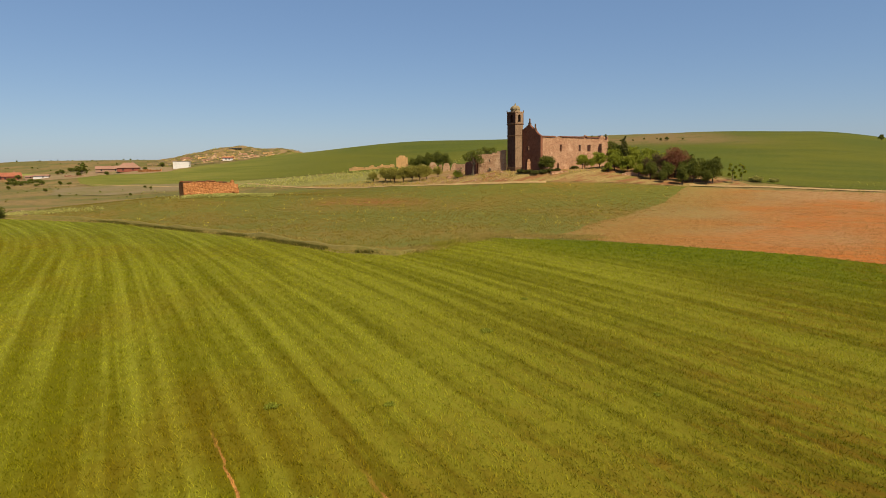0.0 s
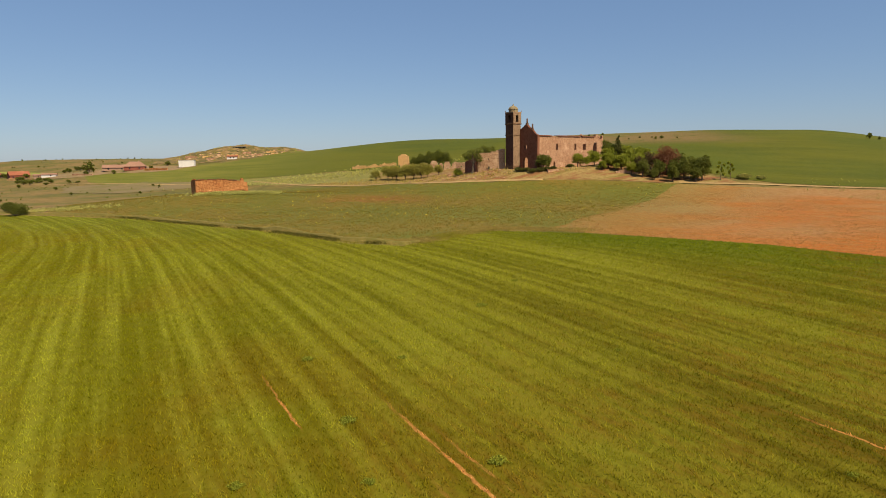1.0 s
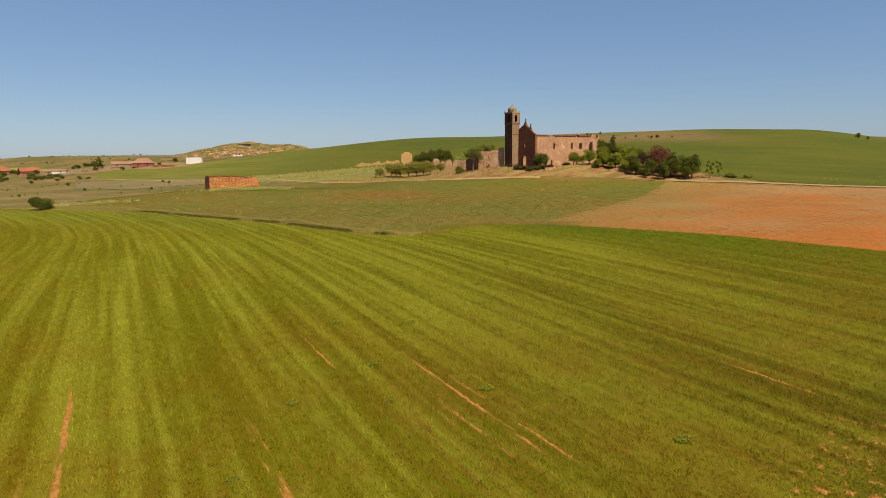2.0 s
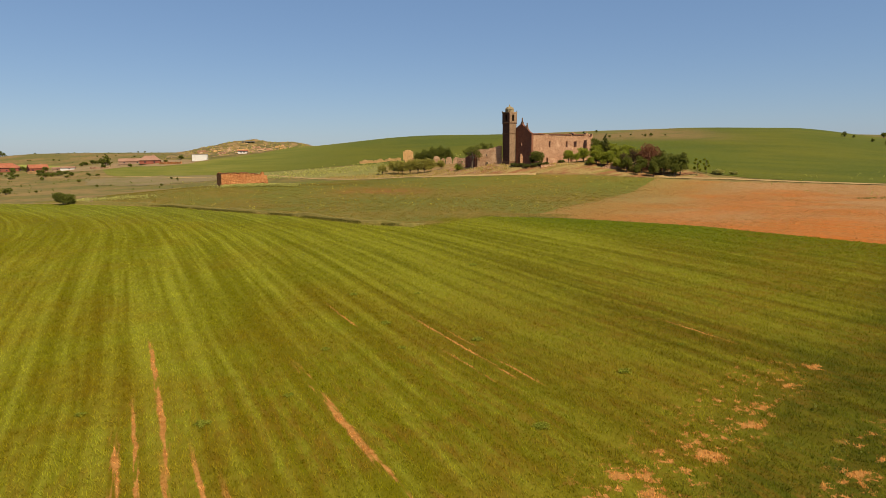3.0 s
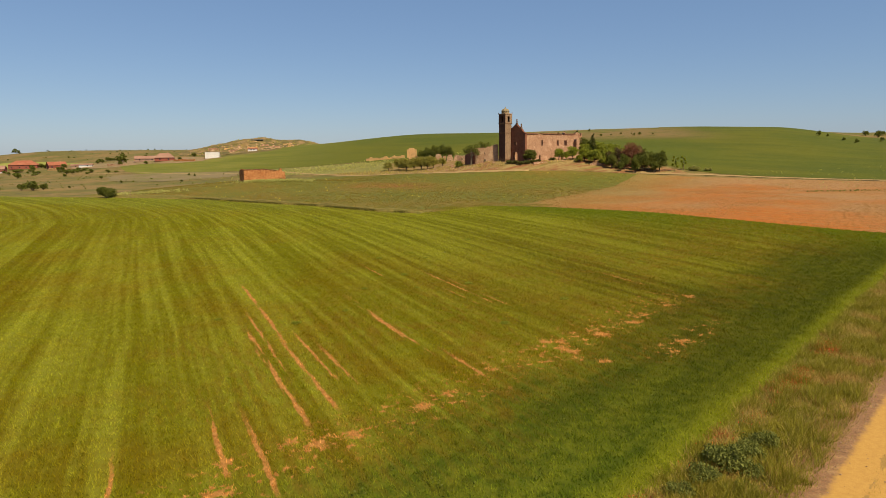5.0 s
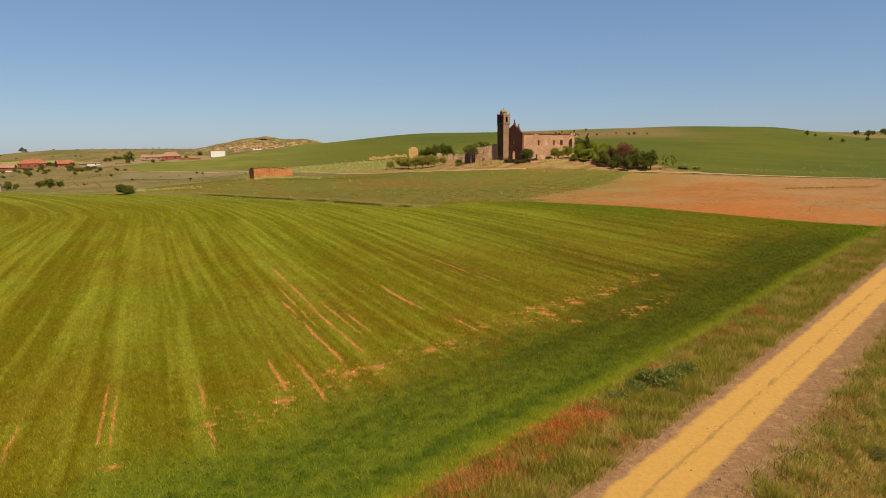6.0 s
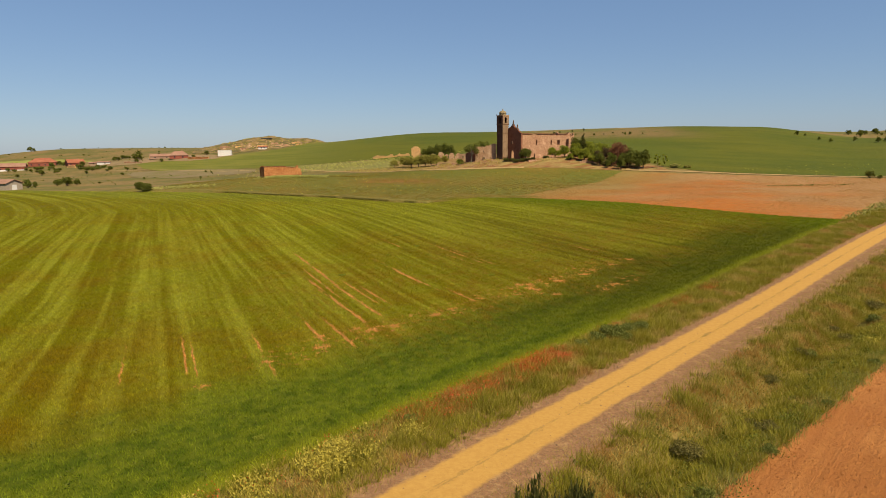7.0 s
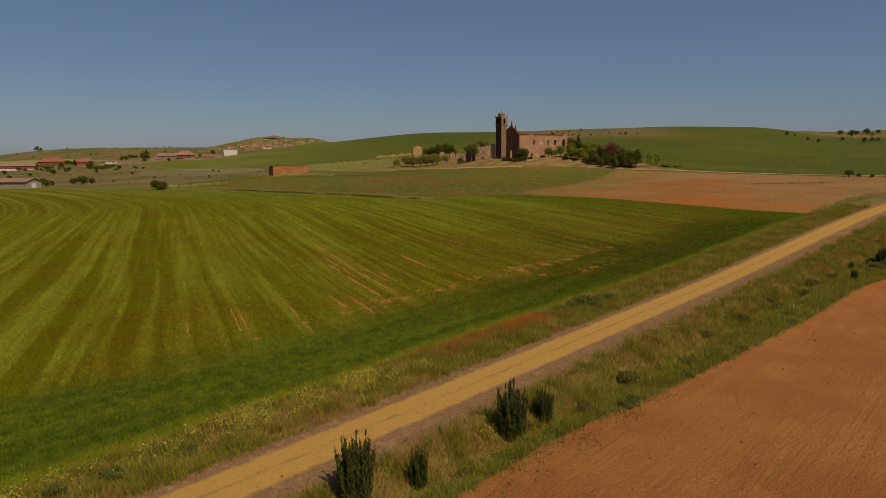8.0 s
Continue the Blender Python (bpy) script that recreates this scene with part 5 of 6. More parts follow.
def verge_grass():
    left = scatter_road(30000, -32, 165, 0.9, 7.2)
    right = scatter_road(60000, -16, 150, -20.0, -5.2)
    inside = (road_off(right[:, 0], right[:, 1]) + 5.2) / (np.interp(road_along(right[:, 0], right[:, 1]), EDGE_S, EDGE_W) + 5.2)
    right, inside = right[inside < 1], inside[inside < 1]
    both = np.concatenate([left, right])
    tone = np.array([noise.noise((x * 0.35, y * 0.35, 0.5)) for x, y in both]) + rng.normal(0, 0.18, len(both))
    # drier on the track's side of the ditch, greener beyond it
    tone[len(left):] += 0.40 * np.exp(-((inside - 0.35) / 0.17) ** 2) - 0.30 * sm(0.6, 0.8, inside)
    thick = rng.uniform(0, 1, len(both)) < np.concatenate([np.full(len(left), 1.0), sm(0.0, 0.22, inside)])
    both, tone = both[thick], tone[thick]
    tuss = np.array([noise.noise((x * 0.8, y * 0.8, 4.5)) for x, y in both])
    tall = both[(tuss > 0.22)]
    stuff("tussocks", blades(tall, 6, 0.82, 0.05, 0.18, 0, 0.5), GRASS_GREEN, "taller tussocks standing in the verges", "grass")
    stuff("seed_heads", blades(tall[::6], 4, 0.85, 0.035, 0.2, 0, 0.4), GRASS_STRAW, "tall pale seeding grass in the verges", "grass")
    stuff("verge_grass", blades(both[tone < 0.10], 5, 0.42, 0.05, 0.2, 0, 0.6), GRASS_GREEN, "rank green grass of the track's verges", "grass")
    stuff("dry_grass", blades(both[(tone >= 0.10) & (tone < 0.38)], 5, 0.46, 0.045, 0.2, 0, 0.6), GRASS_STRAW, "dry straw-coloured grass of the verges", "grass")
    stuff("rusty_grass", blades(np.concatenate([both[tone >= 0.38], scatter_road(1500, 14, 36, 3.8, 7.0)]), 5, 0.46, 0.045, 0.2, 0, 0.6), GRASS_RUST, "rusty brown seeding grass of the verges", "grass")
    bank, rank = [], []
    for (x0, y0), (x1, y1) in zip(*(lambda l: (l, l[1:]))([(-122, 285), (-83, 261), (-38, 219), (-15.5, 193.5), (-6.5, 190), (6, 209.5), (23, 203)])):
        f = rng.uniform(0, 1, (int(38 * math.hypot(x1 - x0, y1 - y0)), 1))
        bank.append(np.array([[x0, y0]]) + f * np.array([[x1 - x0, y1 - y0]]) + rng.normal(0, 1.4, (len(f), 2)))
        f = rng.uniform(0, 1, (int(30 * math.hypot(x1 - x0, y1 - y0)), 1))
        rank.append(np.array([[x0, y0]]) + f * np.array([[x1 - x0, y1 - y0]]) + rng.normal(0, 0.32, (len(f), 2)) - (0.35, 0.45))
    bank = np.concatenate(bank)
    rank = np.concatenate(rank)
    rank = rank[np.array([noise.noise((x * 0.15, y * 0.15, 7.5)) for x, y in rank]) > -0.35]
    rank = rank[rank[:, 0] < -10]
    stuff("bank_herbs", blades(rank, 6, 0.52, 0.10, 0.3, 0, 0.5), leaf_material("bank_herb_leaves", (0.066, 0.060, 0.010), (0.102, 0.090, 0.015), 0.3), "dark rank herbs along the foot of the bank", "weeds")
    bank = bank + (0.9, 1.1)
    tone = np.array([noise.noise((x * 0.12, y * 0.12, 2.5)) for x, y in bank]) + rng.normal(0, 0.2, len(bank))
    stuff("bank_grass", blades(bank[tone > -0.15], 6, 0.30, 0.09, 0.35, 0.12, 0.5), GRASS_BANK, "dry grass on the bank between fields", "grass")
    stuff("bank_weeds", blades(bank[tone <= -0.15], 5, 0.30, 0.09, 0.35, 0, 0.5), GRASS_GREEN, "green grass on the bank between fields", "grass")


def sprays(places, low, high, size, n):
    """Leaf sprays from low to high above the ground round each place."""
    p = np.repeat(places, n, 0) + rng.normal(0, 0.28, (len(places) * n, 2))
    z = height(p[:, 0], p[:, 1]) + rng.uniform(low, high, len(p))
    c = np.column_stack([p, z])
    u, v = rng.normal(0, 1, c.shape), rng.normal(0, 1, c.shape)
    u, v = u / np.linalg.norm(u, axis=1)[:, None] * size, v / np.linalg.norm(v, axis=1)[:, None] * size * 0.7
    return np.stack([c - u, c - v, c + u, c + v], 1)


def flowers():
    red = [scatter_road(430, 15, 36, 3.9, 7.2), scatter_road(200, 28, 34, 4.6, 6.9), scatter_road(50, 56, 63, 4.8, 6.4), scatter_road(60, 68, 73, 4.8, 6.4), scatter_road(60, -18, 18, 4.5, 7.2), scatter_road(25, 40, 56, 5.2, 6.6)]
    stuff("poppies", sprays(np.concatenate(red), 0.30, 0.70, 0.040, 9), PETAL_RED, "red poppies flowering along the verge", "poppies", 4)
    pale = [scatter_road(600, -6, 15, 3.4, 6.6), scatter_road(110, -26, -4, 4.0, 6.6)]
    pale = np.concatenate(pale)
    pale = pale[np.array([noise.noise((x * 0.5, y * 0.5, 6.5)) for x, y in pale]) > -0.12]
    stuff("pale_weeds", sprays(pale, 0.10, 0.75, 0.085, 13), LEAF_CREAM, "pale yellow-green flowering weeds on the verge", "weeds", 4)
    stuff("yellowing_weeds", blades(pale, 5, 0.7, 0.09, 0.3, 0, 0.6), LEAF_CREAM, "tall yellowing broad-leaved weeds on the verge", "weeds")
    leafy = [scatter_road(120, -26, 16, 3.5, 6.8), scatter_road(100, -16, 30, -11.0, -9.4), scatter_road(140, 30, 90, -15.0, -12.6), scatter_road(950, -10, 120, -15.0, -6.2), scatter_road(90, 40, 48, 3.2, 5.6), scatter_road(160, -25, 80, 8.5, 24)]
    stuff("leafy_weeds", sprays(np.concatenate(leafy), 0.05, 0.5, 0.075, 12), LEAF_WEED, "dark green leafy weeds among the grass", "weeds", 4)
    fresh = np.array([road_point(s, plough_edge(s) + d) for s, d in zip(rng.uniform(-14, 110, 700), rng.uniform(0.1, 1.6, 700)) if noise.noise((s * 0.45, 8.0, 0)) > 0.08])
    stuff("fresh_weeds", sprays(fresh, 0.1, 0.6, 0.075, 14), LEAF_FRESH, "fresh green broad-leaved weeds by the ploughed earth", "weeds", 4)
    s = rng.uniform(-16, 75, 900)
    off = np.array([plough_edge(v) for v in s]) + rng.uniform(-0.4, 1.3, 900) + np.maximum(0, s - 70) ** 2 / 2000 * 0
    edge = np.array([road_point(a, b) for a, b in zip(s, off)])
    stuff("pale_edge_grass", blades(edge, 9, 0.5, 0.04, 0.2), LEAF_PALE, "pale feathery grass at the ploughed field's edge", "grass")
    p = rng.uniform((-130, 205), (80, 345), (1500, 2))
    p = p[in_outline(p, [(8, 211), (18, 211), (76, 312), (28, 335), (-1, 349), (-75, 405), (-120, 330), (-83, 266), (-38, 224)])]
    keep = np.array([noise.noise((x * 0.06, y * 0.06, 3.0)) for x, y in p]) > 0.05
    broom = np.concatenate([rng.normal(c, 0.35, (9, 2)) for c in ((2.6, 40.6), (39.5, 72.5), (43.0, 76.5))])
    stuff("broom_flowers", sprays(broom, 0.2, 0.8, 0.06, 8), PETAL_YELLOW, "yellow-flowered clumps in the rough grass", "flowers", 4)
    stuff("yellow_flowers", sprays(p[keep][:110], 0.3, 0.9, 0.12, 6), PETAL_YELLOW, "tall yellow-flowered plants dotting the meadow", "flowers", 4)
    stuff("meadow_herbs", sprays(p[~keep][:300], 0.05, 0.5, 0.16, 5), LEAF_OLIVE, "pale rank herbs dotting the meadow", "weeds", 4)
    hut = np.concatenate([np.outer(rng.uniform(0, 1, 620) ** 0.6, (28, 11)) + (-90, 309) + rng.normal(0, 1.5, (620, 2)), rng.normal((-70, 452), (30, 9), (700, 2)), rng.normal((-119, 290), (8, 2.4), (150, 2))])
    stuff("fennel", sprays(hut, 0.1, 1.0, 0.18, 18), LEAF_FENNEL, "pale yellow-green rank weeds by the barn", "weeds", 4)
    dark = rng.uniform((112, 246), (143, 248), (70, 2)) + rng.normal(0, 0.8, (70, 2))
    stuff("furrow_weeds", sprays(dark, 0.0, 0.4, 0.2, 5), LEAF_WEED, "dark weeds along a furrow of the red field", "weeds", 4)
    edge = np.concatenate([np.outer(np.linspace(0, 1, 170), (34, 32)) + (83, 151) + rng.normal(0, 0.9, (170, 2)), rng.uniform((110, 314), (215, 318), (120, 2)) - np.outer(np.linspace(0, 1, 120), (0, 62))])
    stuff("mustard", sprays(edge, 0.2, 0.9, 0.2, 6), LEAF_PALE, "yellow-green mustard along the field edge", "weeds", 4)
    slope = rng.uniform((-70, 338), (105, 430), (5000, 2))
    slope = slope[in_outline(slope, [(-76, 426), (-48, 398), (-25, 371), (-12, 352.5), (10, 337), (34, 330), (56, 325), (82, 316), (100, 313.5), (100, 320), (60, 340), (-10, 380), (-40, 420)])]
    scrub = rng.uniform((-500, 300), (-120, 700), (1000, 2))
    scrub = scrub[np.array([noise.noise((x * 0.02, y * 0.02, 5.0)) for x, y in scrub]) + rng.normal(0, 0.25, len(scrub)) > 0.12]
    scrub = scrub[~in_outline(scrub, crop_outline) & ~in_outline(scrub, meadow_outline) & ~in_outline(scrub, hill_outline)]
    stuff("scrub", sprays(scrub, 0.0, 0.6, 0.36, 6), LEAF_WEED, "low dark scrub over the valley floor", "scrub", 4)
    rubble = rng.uniform((-262, 650), (-145, 770), (500, 2))
    stuff("mound_scrub", sprays(rubble, 0.0, 0.7, 0.5, 3), LEAF_OLIVE, "dry tufts over the ochre mound", "scrub", 4)
    stuff("slope_weeds", sprays(slope[1::5], 0.0, 0.6, 0.17, 6), LEAF_OLIVE, "rank yellow-green weeds on the slope", "weeds", 4)
    stuff("slope_herbs", sprays(slope[2::7], 0.0, 0.5, 0.16, 6), LEAF_WEED, "low dark herbs on the slope", "weeds", 4)
    stuff("slope_grass", blades(slope, 5, 0.8, 0.16, 0.4), GRASS_STRAW, "dry straw grass on the slope below the ruins", "grass")


def rubble_stones():
    p = np.concatenate([rng.uniform((-60, 335), (60, 400), (2600, 2)), rng.normal((10, 352), (22, 9), (700, 2)), rng.normal((-30, 380), (14, 8), (300, 2))])
    p = p[in_outline(p, [(-70, 424), (-44, 396), (-12, 353), (10, 338), (34, 331), (56, 326), (80, 320), (40, 352), (0, 385), (-40, 420)])]
    r = rng.gamma(1.4, 0.07, len(p)) + 0.06
    c = np.column_stack([p, height(p[:, 0], p[:, 1]) + 0.05 + r * 0.15])
    corner = np.array([(1, 0.4, 0), (-0.4, 1, 0), (-1, -0.4, 0), (0.4, -1, 0), (0.4, 0.3, 0.8), (-0.4, -0.2, 0.7)], float)
    v = corner[None] * (r[:, None, None] * rng.uniform(0.6, 1.3, (len(p), 6, 1))) + c[:, None]
    idx = [(0, 1, 4), (1, 5, 4), (1, 2, 5), (2, 3, 5), (3, 4, 5), (3, 0, 4)]
    stuff("rubble", v[:, idx].reshape(-1, 3), STONE_BITS, "fallen building stones strewn on the slope", "rubble")


def mound_stones():
    p = np.concatenate([rng.normal((-205, 690), (28, 16), (120, 2)), rng.normal((-180, 668), (18, 10), (90, 2))])
    r = rng.gamma(1.6, 0.26, len(p)) + 0.2
    c = np.column_stack([p, height(p[:, 0], p[:, 1]) + 0.15 + r * 0.1])
    corner = np.array([(1, 0.4, 0), (-0.4, 1, 0), (-1, -0.4, 0), (0.4, -1, 0), (0.4, 0.3, 0.8), (-0.4, -0.2, 0.7)], float)
    v = corner[None] * (r[:, None, None] * rng.uniform(0.6, 1.3, (len(p), 6, 1))) + c[:, None]
    idx = [(0, 1, 4), (1, 5, 4), (1, 2, 5), (2, 3, 5), (3, 4, 5), (3, 0, 4)]
    stuff("mound_rubble", v[:, idx].reshape(-1, 3), MAT_PALE, "fallen blocks of collapsed cellars on the mound", "rubble")


def gravel():
    p = np.concatenate([scatter_road(5200, -30, 110, 0.0, 1.05), scatter_road(7500, -20, 110, -5.6, -3.7), scatter_road(500, -20, 90, -3.7, 0.0)])
    r = rng.gamma(1.5, 0.013, len(p)) + 0.010
    c = np.column_stack([p, height(p[:, 0], p[:, 1]) + 0.05 + r * 0.3])
    corner = np.array([(1, 0, 0), (0, 1, 0), (-1, 0, 0), (0, -1, 0), (0, 0, 0.7)], float)
    v = corner[None] * (r[:, None, None] * rng.uniform(0.6, 1.4, (len(p), 5, 1))) + c[:, None]
    stuff("gravel", v[:, [(0, 1, 4), (1, 2, 4), (2, 3, 4), (3, 0, 4)]].reshape(-1, 3), PEBBLE, "loose gravel on the track's shoulders", "gravel")
    stuff("shoulder_grass", blades(np.concatenate([scatter_road(1800, -25, 120, 0.4, 1.9), scatter_road(4200, -20, 120, -6.6, -4.3), scatter_road(260, -20, 100, -2.2, -1.6)]), 5, 0.16, 0.035, 0.15), GRASS_GREEN, "thin grass creeping over the track's shoulders", "grass")


def clods():
    n = 32000
    s, w = rng.uniform(-14, 95, n), -rng.uniform(0, 1, n) ** 1.2 * 42
    w = w + np.interp(s, EDGE_S, EDGE_W) - 0.5
    p = np.stack([-8.8 + 0.663 * s - 0.749 * w, 39.9 + 0.749 * s + 0.663 * w], -1)
    keep = np.array([noise.noise((x * 0.09, y * 0.09, 7.0)) for x, y in p]) + rng.normal(0, 0.35, n) > 0.0
    p = p[keep]
    r = rng.gamma(1.4, 0.017, len(p)) + 0.015
    z = height(p[:, 0], p[:, 1]) + 0.03 + r * 0.3
    c = np.column_stack([p, z])
    corner = np.array([(1, 0, 0), (0, 1, 0), (-1, 0, 0), (0, -1, 0), (0, 0, 0.8), (0, 0, -0.8)], float)
    a = rng.uniform(0, 6.28, len(p))
    turn = np.stack([np.stack([np.cos(a), -np.sin(a), 0 * a], -1), np.stack([np.sin(a), np.cos(a), 0 * a], -1), np.stack([0 * a, 0 * a, 1 + 0 * a], -1)], 1)
    v = np.einsum("nij,kj->nki", turn, corner) * (r[:, None, None] * rng.uniform(0.6, 1.3, (len(p), 6, 1))) + c[:, None]
    idx = [(0, 1, 4), (1, 2, 4), (2, 3, 4), (3, 0, 4), (1, 0, 5), (2, 1, 5), (3, 2, 5), (0, 3, 5)]
    stuff("clods", v[:, idx].reshape(-1, 3), MAT_PLOUGH, "loose clods of red earth on the ploughed field", "clods")


def field_stubble():
    thin_meadow = leaf_material("meadow_blades", (0.122, 0.112, 0.012), (0.180, 0.122, 0.018), 0.05)
    p = rng.uniform((-135, 190), (80, 400), (52000, 2))
    p = p[in_outline(p + rng.normal(0, 2.5, p.shape), meadow_outline)]
    stuff("meadow_grass", blades(p, 4, 0.28, 0.10, 0.3), thin_meadow, "rough green and browning meadow grass", "grass")
    p = rng.uniform((10, 152), (180, 318), (60000, 2))
    p = p[in_outline(p + rng.normal(0, 2.2, p.shape), red_outline) & ~in_outline(p, crop_outline)]
    tone = np.array([noise.noise((x * 0.05, y * 0.05, 9.0)) for x, y in p]) + rng.normal(0, 0.25, len(p))
    stuff("stubble", blades(p[tone > -0.05], 4, 0.13, 0.09, 0.25, 0, 0.9), GRASS_STRAW_RED, "thin pale stubble on red earth", "stubble")


crop_tufts()
field_stubble()
verge_grass()
flowers()
rubble_stones()
mound_stones()
gravel()
clods()

# ---- village and farm buildings ----
MAT_PLASTER = mottled("pink_plaster", (0.26, 0.16, 0.11), (0.30, 0.19, 0.13), (0.21, 0.13, 0.09), 0.3, 2.0)
MAT_WHITE = mottled("white_render", (0.58, 0.55, 0.52), (0.54, 0.51, 0.48), (0.46, 0.43, 0.40), 0.3, 2.0)
MAT_BRICK = mottled("red_brick", (0.20, 0.055, 0.035), (0.24, 0.075, 0.048), (0.16, 0.05, 0.035), 0.3, 2.0)
MAT_GREYWALL = mottled("grey_block_wall", (0.27, 0.215, 0.165), (0.31, 0.25, 0.19), (0.22, 0.175, 0.135), 0.3, 2.0)
MAT_ROOF = mottled("clay_roof_tiles", (0.25, 0.078, 0.040), (0.30, 0.105, 0.055), (0.16, 0.058, 0.034), 0.2, 1.5)
MAT_OLDROOF = mottled("faded_roof_tiles", (0.24, 0.125, 0.085), (0.28, 0.155, 0.105), (0.17, 0.09, 0.06), 0.2, 1.5)
MAT_DARKPANE = mottled("dark_pane", (0.03, 0.03, 0.035), (0.04, 0.04, 0.045), (0.02, 0.02, 0.02), 0.5, 2.0, 0.2)
MAT_STEEL = mottled("dark_sheet_metal", (0.10, 0.10, 0.10), (0.13, 0.125, 0.12), (0.07, 0.07, 0.07), 0.5, 2.0, 0.6)


def slab_roof(pts, thick, mat, ob):
    """One slope of a roof, as a slab."""
    bm = bmesh.new()
    lo, hi = [bm.verts.new((px, py, pz + 0.03)) for px, py, pz in pts], [bm.verts.new((px, py, pz + thick + 0.03)) for px, py, pz in pts]
    bm.faces.new(lo)
    bm.faces.new(hi)
    for i in range(len(pts)):
        bm.faces.new([lo[i], lo[(i + 1) % len(pts)], hi[(i + 1) % len(pts)], hi[i]])
    part("roof", bm, mat, ob)


def house(x, y, turn, length, depth, eaves, rise, wall, label, windows=4, name="house", sink=0.4, tiles=None, hip=0.0, plinth=0.0, chimney=False):
    ob = thing(name, pose(x, y, H(x, y) - sink, 0, 0, turn), label, name.replace("_", " "))
    bm = bmesh.new()
    a, b, o = length / 2, depth / 2, 0.55
    v = [bm.verts.new(p) for p in ((-a, -b, 0), (a, -b, 0), (a, b, 0), (-a, b, 0), (-a, -b, eaves), (a, -b, eaves), (a, b, eaves), (-a, b, eaves), (-a + hip, 0, eaves + rise), (a - hip, 0, eaves + rise))]
    for f in ((0, 1, 5, 4), (2, 3, 7, 6), (1, 2, 6, 9, 5) if not hip else (1, 2, 6, 5), (3, 0, 4, 8, 7) if not hip else (3, 0, 4, 7), (3, 2, 1, 0)):
        bm.faces.new([v[i] for i in f])
    part("wall", bm, wall, ob)
    z0, end = eaves - o * rise / b, a - hip + (0 if hip else o)
    for side in (-1, 1):
        slab_roof([(-a - o, side * (b + o), z0), (a + o, side * (b + o), z0), (end, 0, eaves + rise), (-end, 0, eaves + rise)], 0.22, tiles or MAT_ROOF, ob)
        if hip:
            slab_roof([(side * (a + o), -b - o, z0), (side * (a + o), b + o, z0), (side * end, 0, eaves + rise)], 0.22, tiles or MAT_ROOF, ob)
    if plinth:
        bm = bmesh.new()
        box(bm, -a - 0.05, -b - 0.05, 0, a + 0.05, b + 0.05, plinth)
        part("plinth", bm, MAT_WHITE, ob, "white painted plinth")
    for i in range(windows):
        wx = -a + length * (i + 0.5 + 0.18 * math.sin(3.1 * i + x)) / windows
        bm = bmesh.new()
        box(bm, wx - 0.5, -b - 0.07, max(1.1, plinth + 0.1), wx + 0.5, -b + 0.02, min(2.5, eaves - 0.5))
        part("window", bm, MAT_DARKPANE, ob)
    if chimney:
        bm = bmesh.new()
        box(bm, a * 0.3, 0.3, eaves, a * 0.3 + 0.9, 1.2, eaves + rise + 1.1)
        part("chimney", bm, MAT_PLASTER, ob)
    bm = bmesh.new()
    box(bm, a - 0.02, -1.4, 0, a + 0.06, 1.4, min(2.8, eaves - 0.3))
    part("door", bm, MAT_STEEL if wall is not MAT_GREYWALL else MAT_WHITE, ob)
    return ob


house(-219, 322, -8, 17, 10, 3.6, 1.6, MAT_GREYWALL, "low grey farm shed with a faded tiled roof", 0, "farm_shed", tiles=MAT_OLDROOF)
house(-436, 641, 24, 34, 12, 4.6, 3.0, MAT_BRICK, "long red village house with a faded roof", 6, tiles=MAT_OLDROOF, plinth=1.6, chimney=True)
house(-430, 690, 22, 25, 14, 4.4, 4.0, MAT_BRICK, "red brick village house with an orange hipped roof", 4, hip=6.0)
house(-379, 660, 44, 15, 10, 3.6, 3.0, MAT_BRICK, "red-walled village house with a tiled roof", 2, chimney=True)
house(-500, 690, 24, 18, 11, 3.0, 2.6, MAT_PLASTER, "plastered village house with a tiled roof", 3)
house(-283, 641, 20, 19, 9, 2.8, 2.2, MAT_PLASTER, "low plastered house with a faded clay roof", 2, tiles=MAT_OLDROOF)
house(-261, 630, 20, 16, 12, 3.4, 3.6, MAT_BRICK, "brick village house with a broad faded roof", 2, tiles=MAT_OLDROOF, hip=4.0, chimney=True)
house(-337, 636, 20, 11, 5, 2.6, 0.8, MAT_WHITE, "small white outbuilding with a tiled roof", 1, "outbuilding", tiles=MAT_OLDROOF)
house(-352, 646, 24, 8, 5, 2.2, 0.8, MAT_PLASTER, "small plastered outbuilding with a tiled roof", 1, "outbuilding", tiles=MAT_OLDROOF)
MAT_YARD = mottled("trodden_village_earth", (0.20, 0.125, 0.062), (0.135, 0.105, 0.034), (0.26, 0.17, 0.095), 0.05, 0.5, bump=0.5, dist=0.3)
sheet("village_yard", wavy([(-372, 662), (-340, 622), (-300, 606), (-270, 618), (-246, 604), (-216, 598), (-200, 612), (-226, 634), (-270, 660), (-320, 668)], 6, 8), 6, 0.14, MAT_YARD, "trodden pinkish earth between the village houses", "yard")
for i, (x, y, turn, l, h, mat, label) in enumerate([(-247, 616, -26, 26, 2.2, MAT_ADOBE, "long low red earth wall beside the village"), (-312, 626, -20, 22, 1.8, MAT_STONE, "low tumbled stone wall in the village"), (-352, 622, -24, 30, 1.6, MAT_STONE, "low tumbled stone wall in the village"),
                                                    (-372, 634, -30, 14, 2.2, MAT_OCHRE, "broken earth wall beside a house"), (-300, 652, -15, 24, 1.8, MAT_OCHRE, "low pale wall of a village garden")]):
    ruin("garden_wall", x, y, turn, l, 3.4, 0.7, ragged(lambda q, h=h: h, 0.5, 0.3, 50 + i), [], mat, label, 0.5, 50 + i)
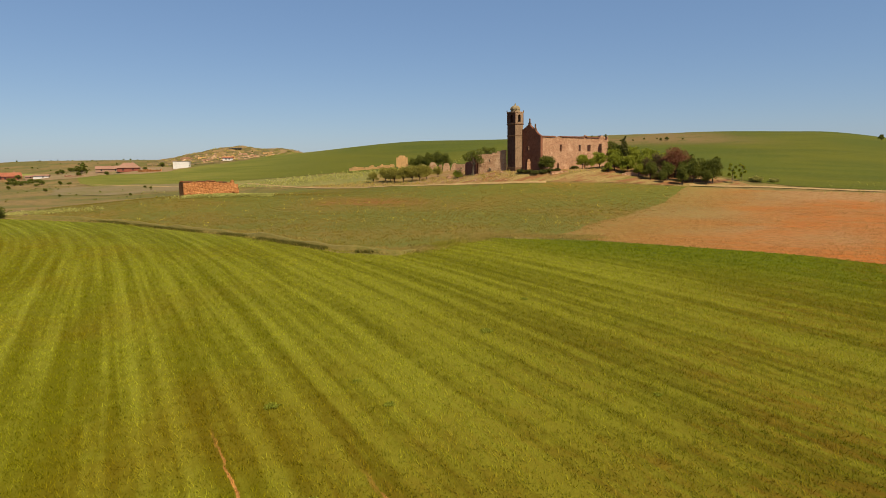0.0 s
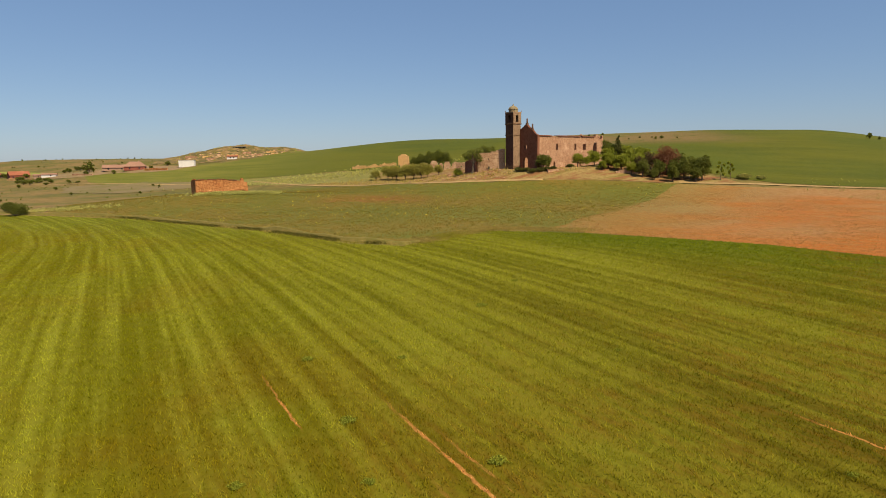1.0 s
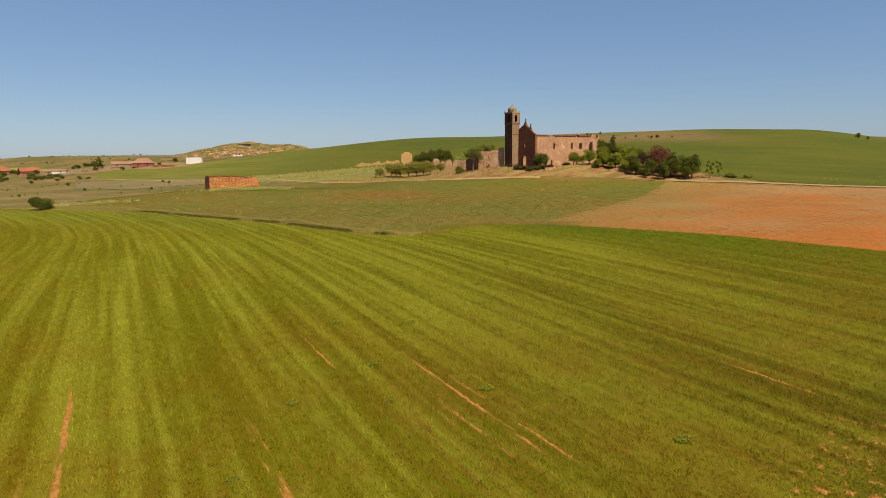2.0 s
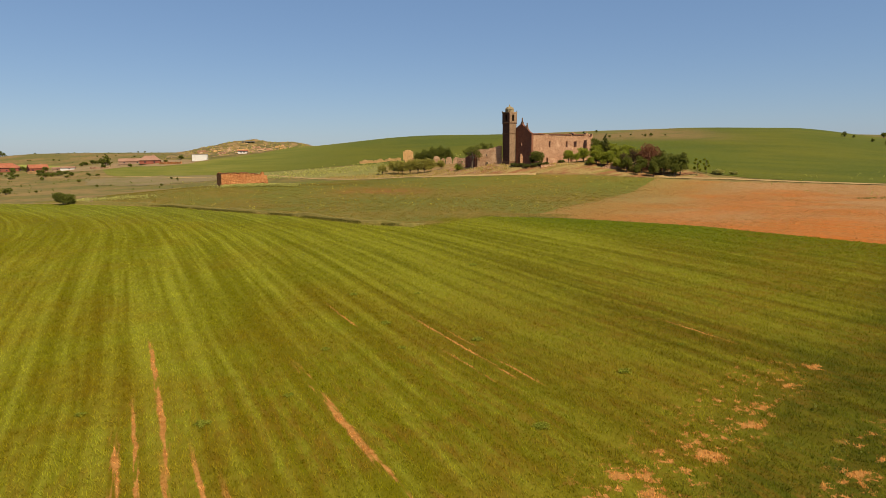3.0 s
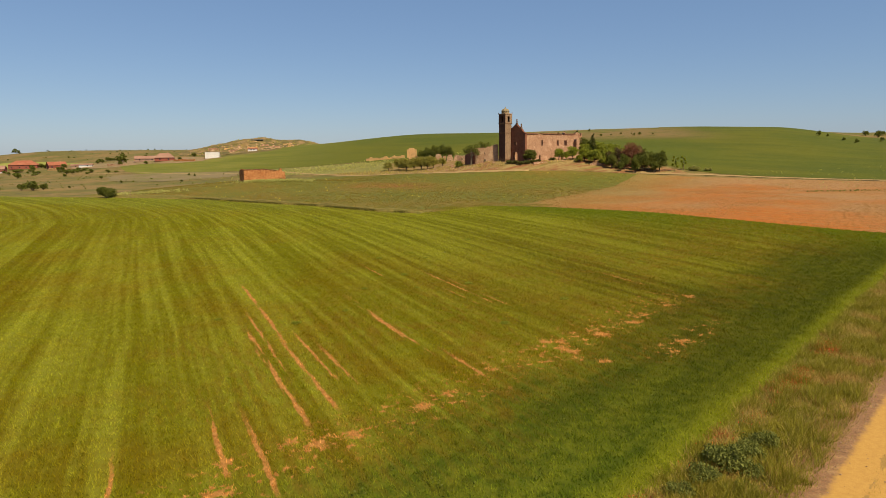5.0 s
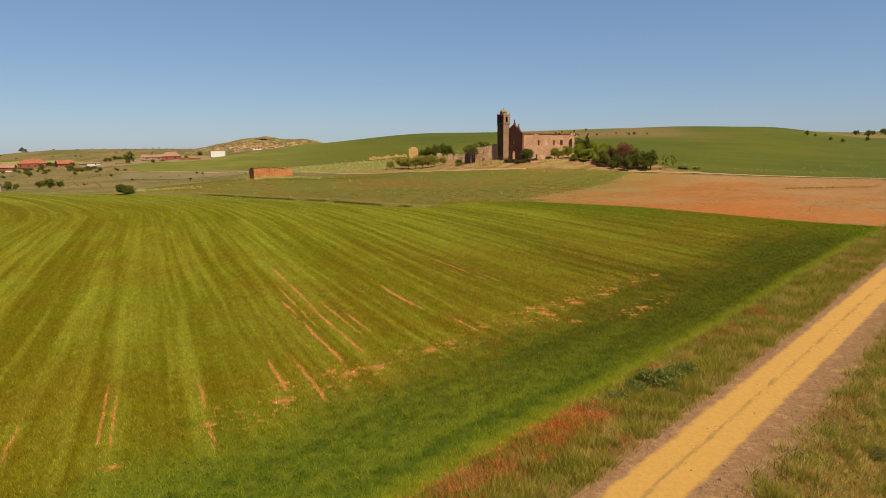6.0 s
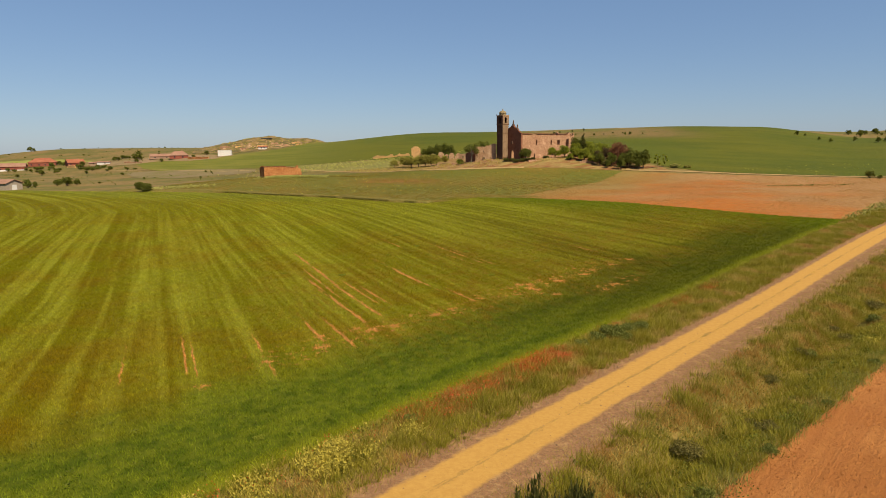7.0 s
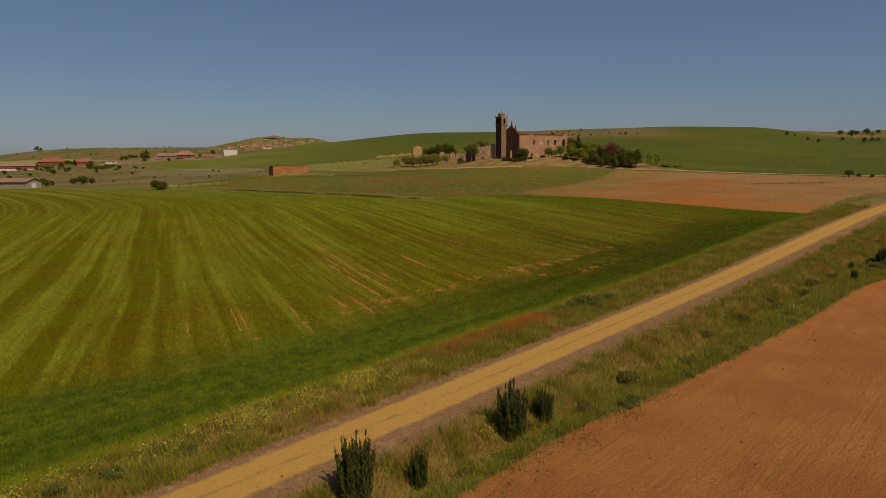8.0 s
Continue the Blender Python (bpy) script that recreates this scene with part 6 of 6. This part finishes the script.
settle(grow("hedge", "dark unclipped hedge between the village gardens", "hedge", 3.4, 8.5, LEAF_DARK, "bush", 23, 700, 0.4, "hedges of the village"),
       [(-327, 587, 1.0, 0), (-321, 588, 0.9, 60), (-314, 585, 0.8, 120), (-317, 599, 0.8, 30), (-344, 572, 0.7, 90), (-293, 560, 0.6, 10), (-269, 559, 0.5, 70), (-405, 640, 1.0, 20), (-398, 634, 1.1, 80), (-391, 640, 0.8, 140), (-414, 620, 0.8, 200), (-360, 600, 0.7, 50), (-372, 590, 0.7, 110)])
shed = thing("shed", pose(-213, 619, H(-213, 619) - 0.5, 0, 0, 14), "plain white flat-roofed shed", "shed")
bm = bmesh.new()
box(bm, -6.0, -4, 0, 6.0, 4, 5.6)
part("wall", bm, MAT_WHITE, shed)
bm = bmesh.new()
box(bm, -6.2, -4.2, 5.62, 6.2, 4.2, 5.85)
part("roof", bm, MAT_GREYWALL, shed)
bm = bmesh.new()
box(bm, -6.1, -3.0, 0, -5.98, 3.0, 4.5)
part("door", bm, MAT_STEEL, shed)
shelter = thing("shelter", pose(-203, 722, H(-203, 722) - 0.2, 0, 0, 12), "dark open-sided shelter on the hilltop", "shelter")
bm = bmesh.new()
box(bm, -6, -2.5, 2.3, 6, 2.5, 2.9)
part("roof", bm, MAT_STEEL, shelter)
bm = bmesh.new()
box(bm, -5.4, 1.7, -0.3, 5.4, 2.0, 2.28)
part("back_wall", bm, MAT_STEEL, shelter)
for px in (-5.6, -1.9, 1.9, 5.6):
    for py in (-2.2, 2.2):
        bm = bmesh.new()
        box(bm, px - 0.15, py - 0.15, -0.3, px + 0.15, py + 0.15, 2.35)
        part("post", bm, MAT_STEEL, shelter)
house(-187, 652, 12, 8, 5, 2.6, 0.7, MAT_WHITE, "small white cottage under the mound", 2, "cottage")
for i, (x, y, l, h) in enumerate([(-236, 662, 9, 2.6), (-225, 684, 8, 2.4), (-214, 664, 7, 2.2), (-200, 676, 10, 2.4), (-176, 668, 9, 2.0), (-168, 690, 8, 2.2), (-190, 690, 7, 2.2), (-160, 676, 7, 1.8), (-243, 690, 10, 2.8)]):
    ruin("cellar_ruin", x, y, 8 + 12 * math.sin(i * 2.1), l, 4, 3.0, ragged(lambda q, h=h: h, 0.8, 0.5, 30 + i), [hole(l * 0.5, 0, 1.4, 1.6, True)], MAT_OCHRE if i % 2 else MAT_STONE, "crumbling earth cellar dug into the mound", 0.5, 30 + i)
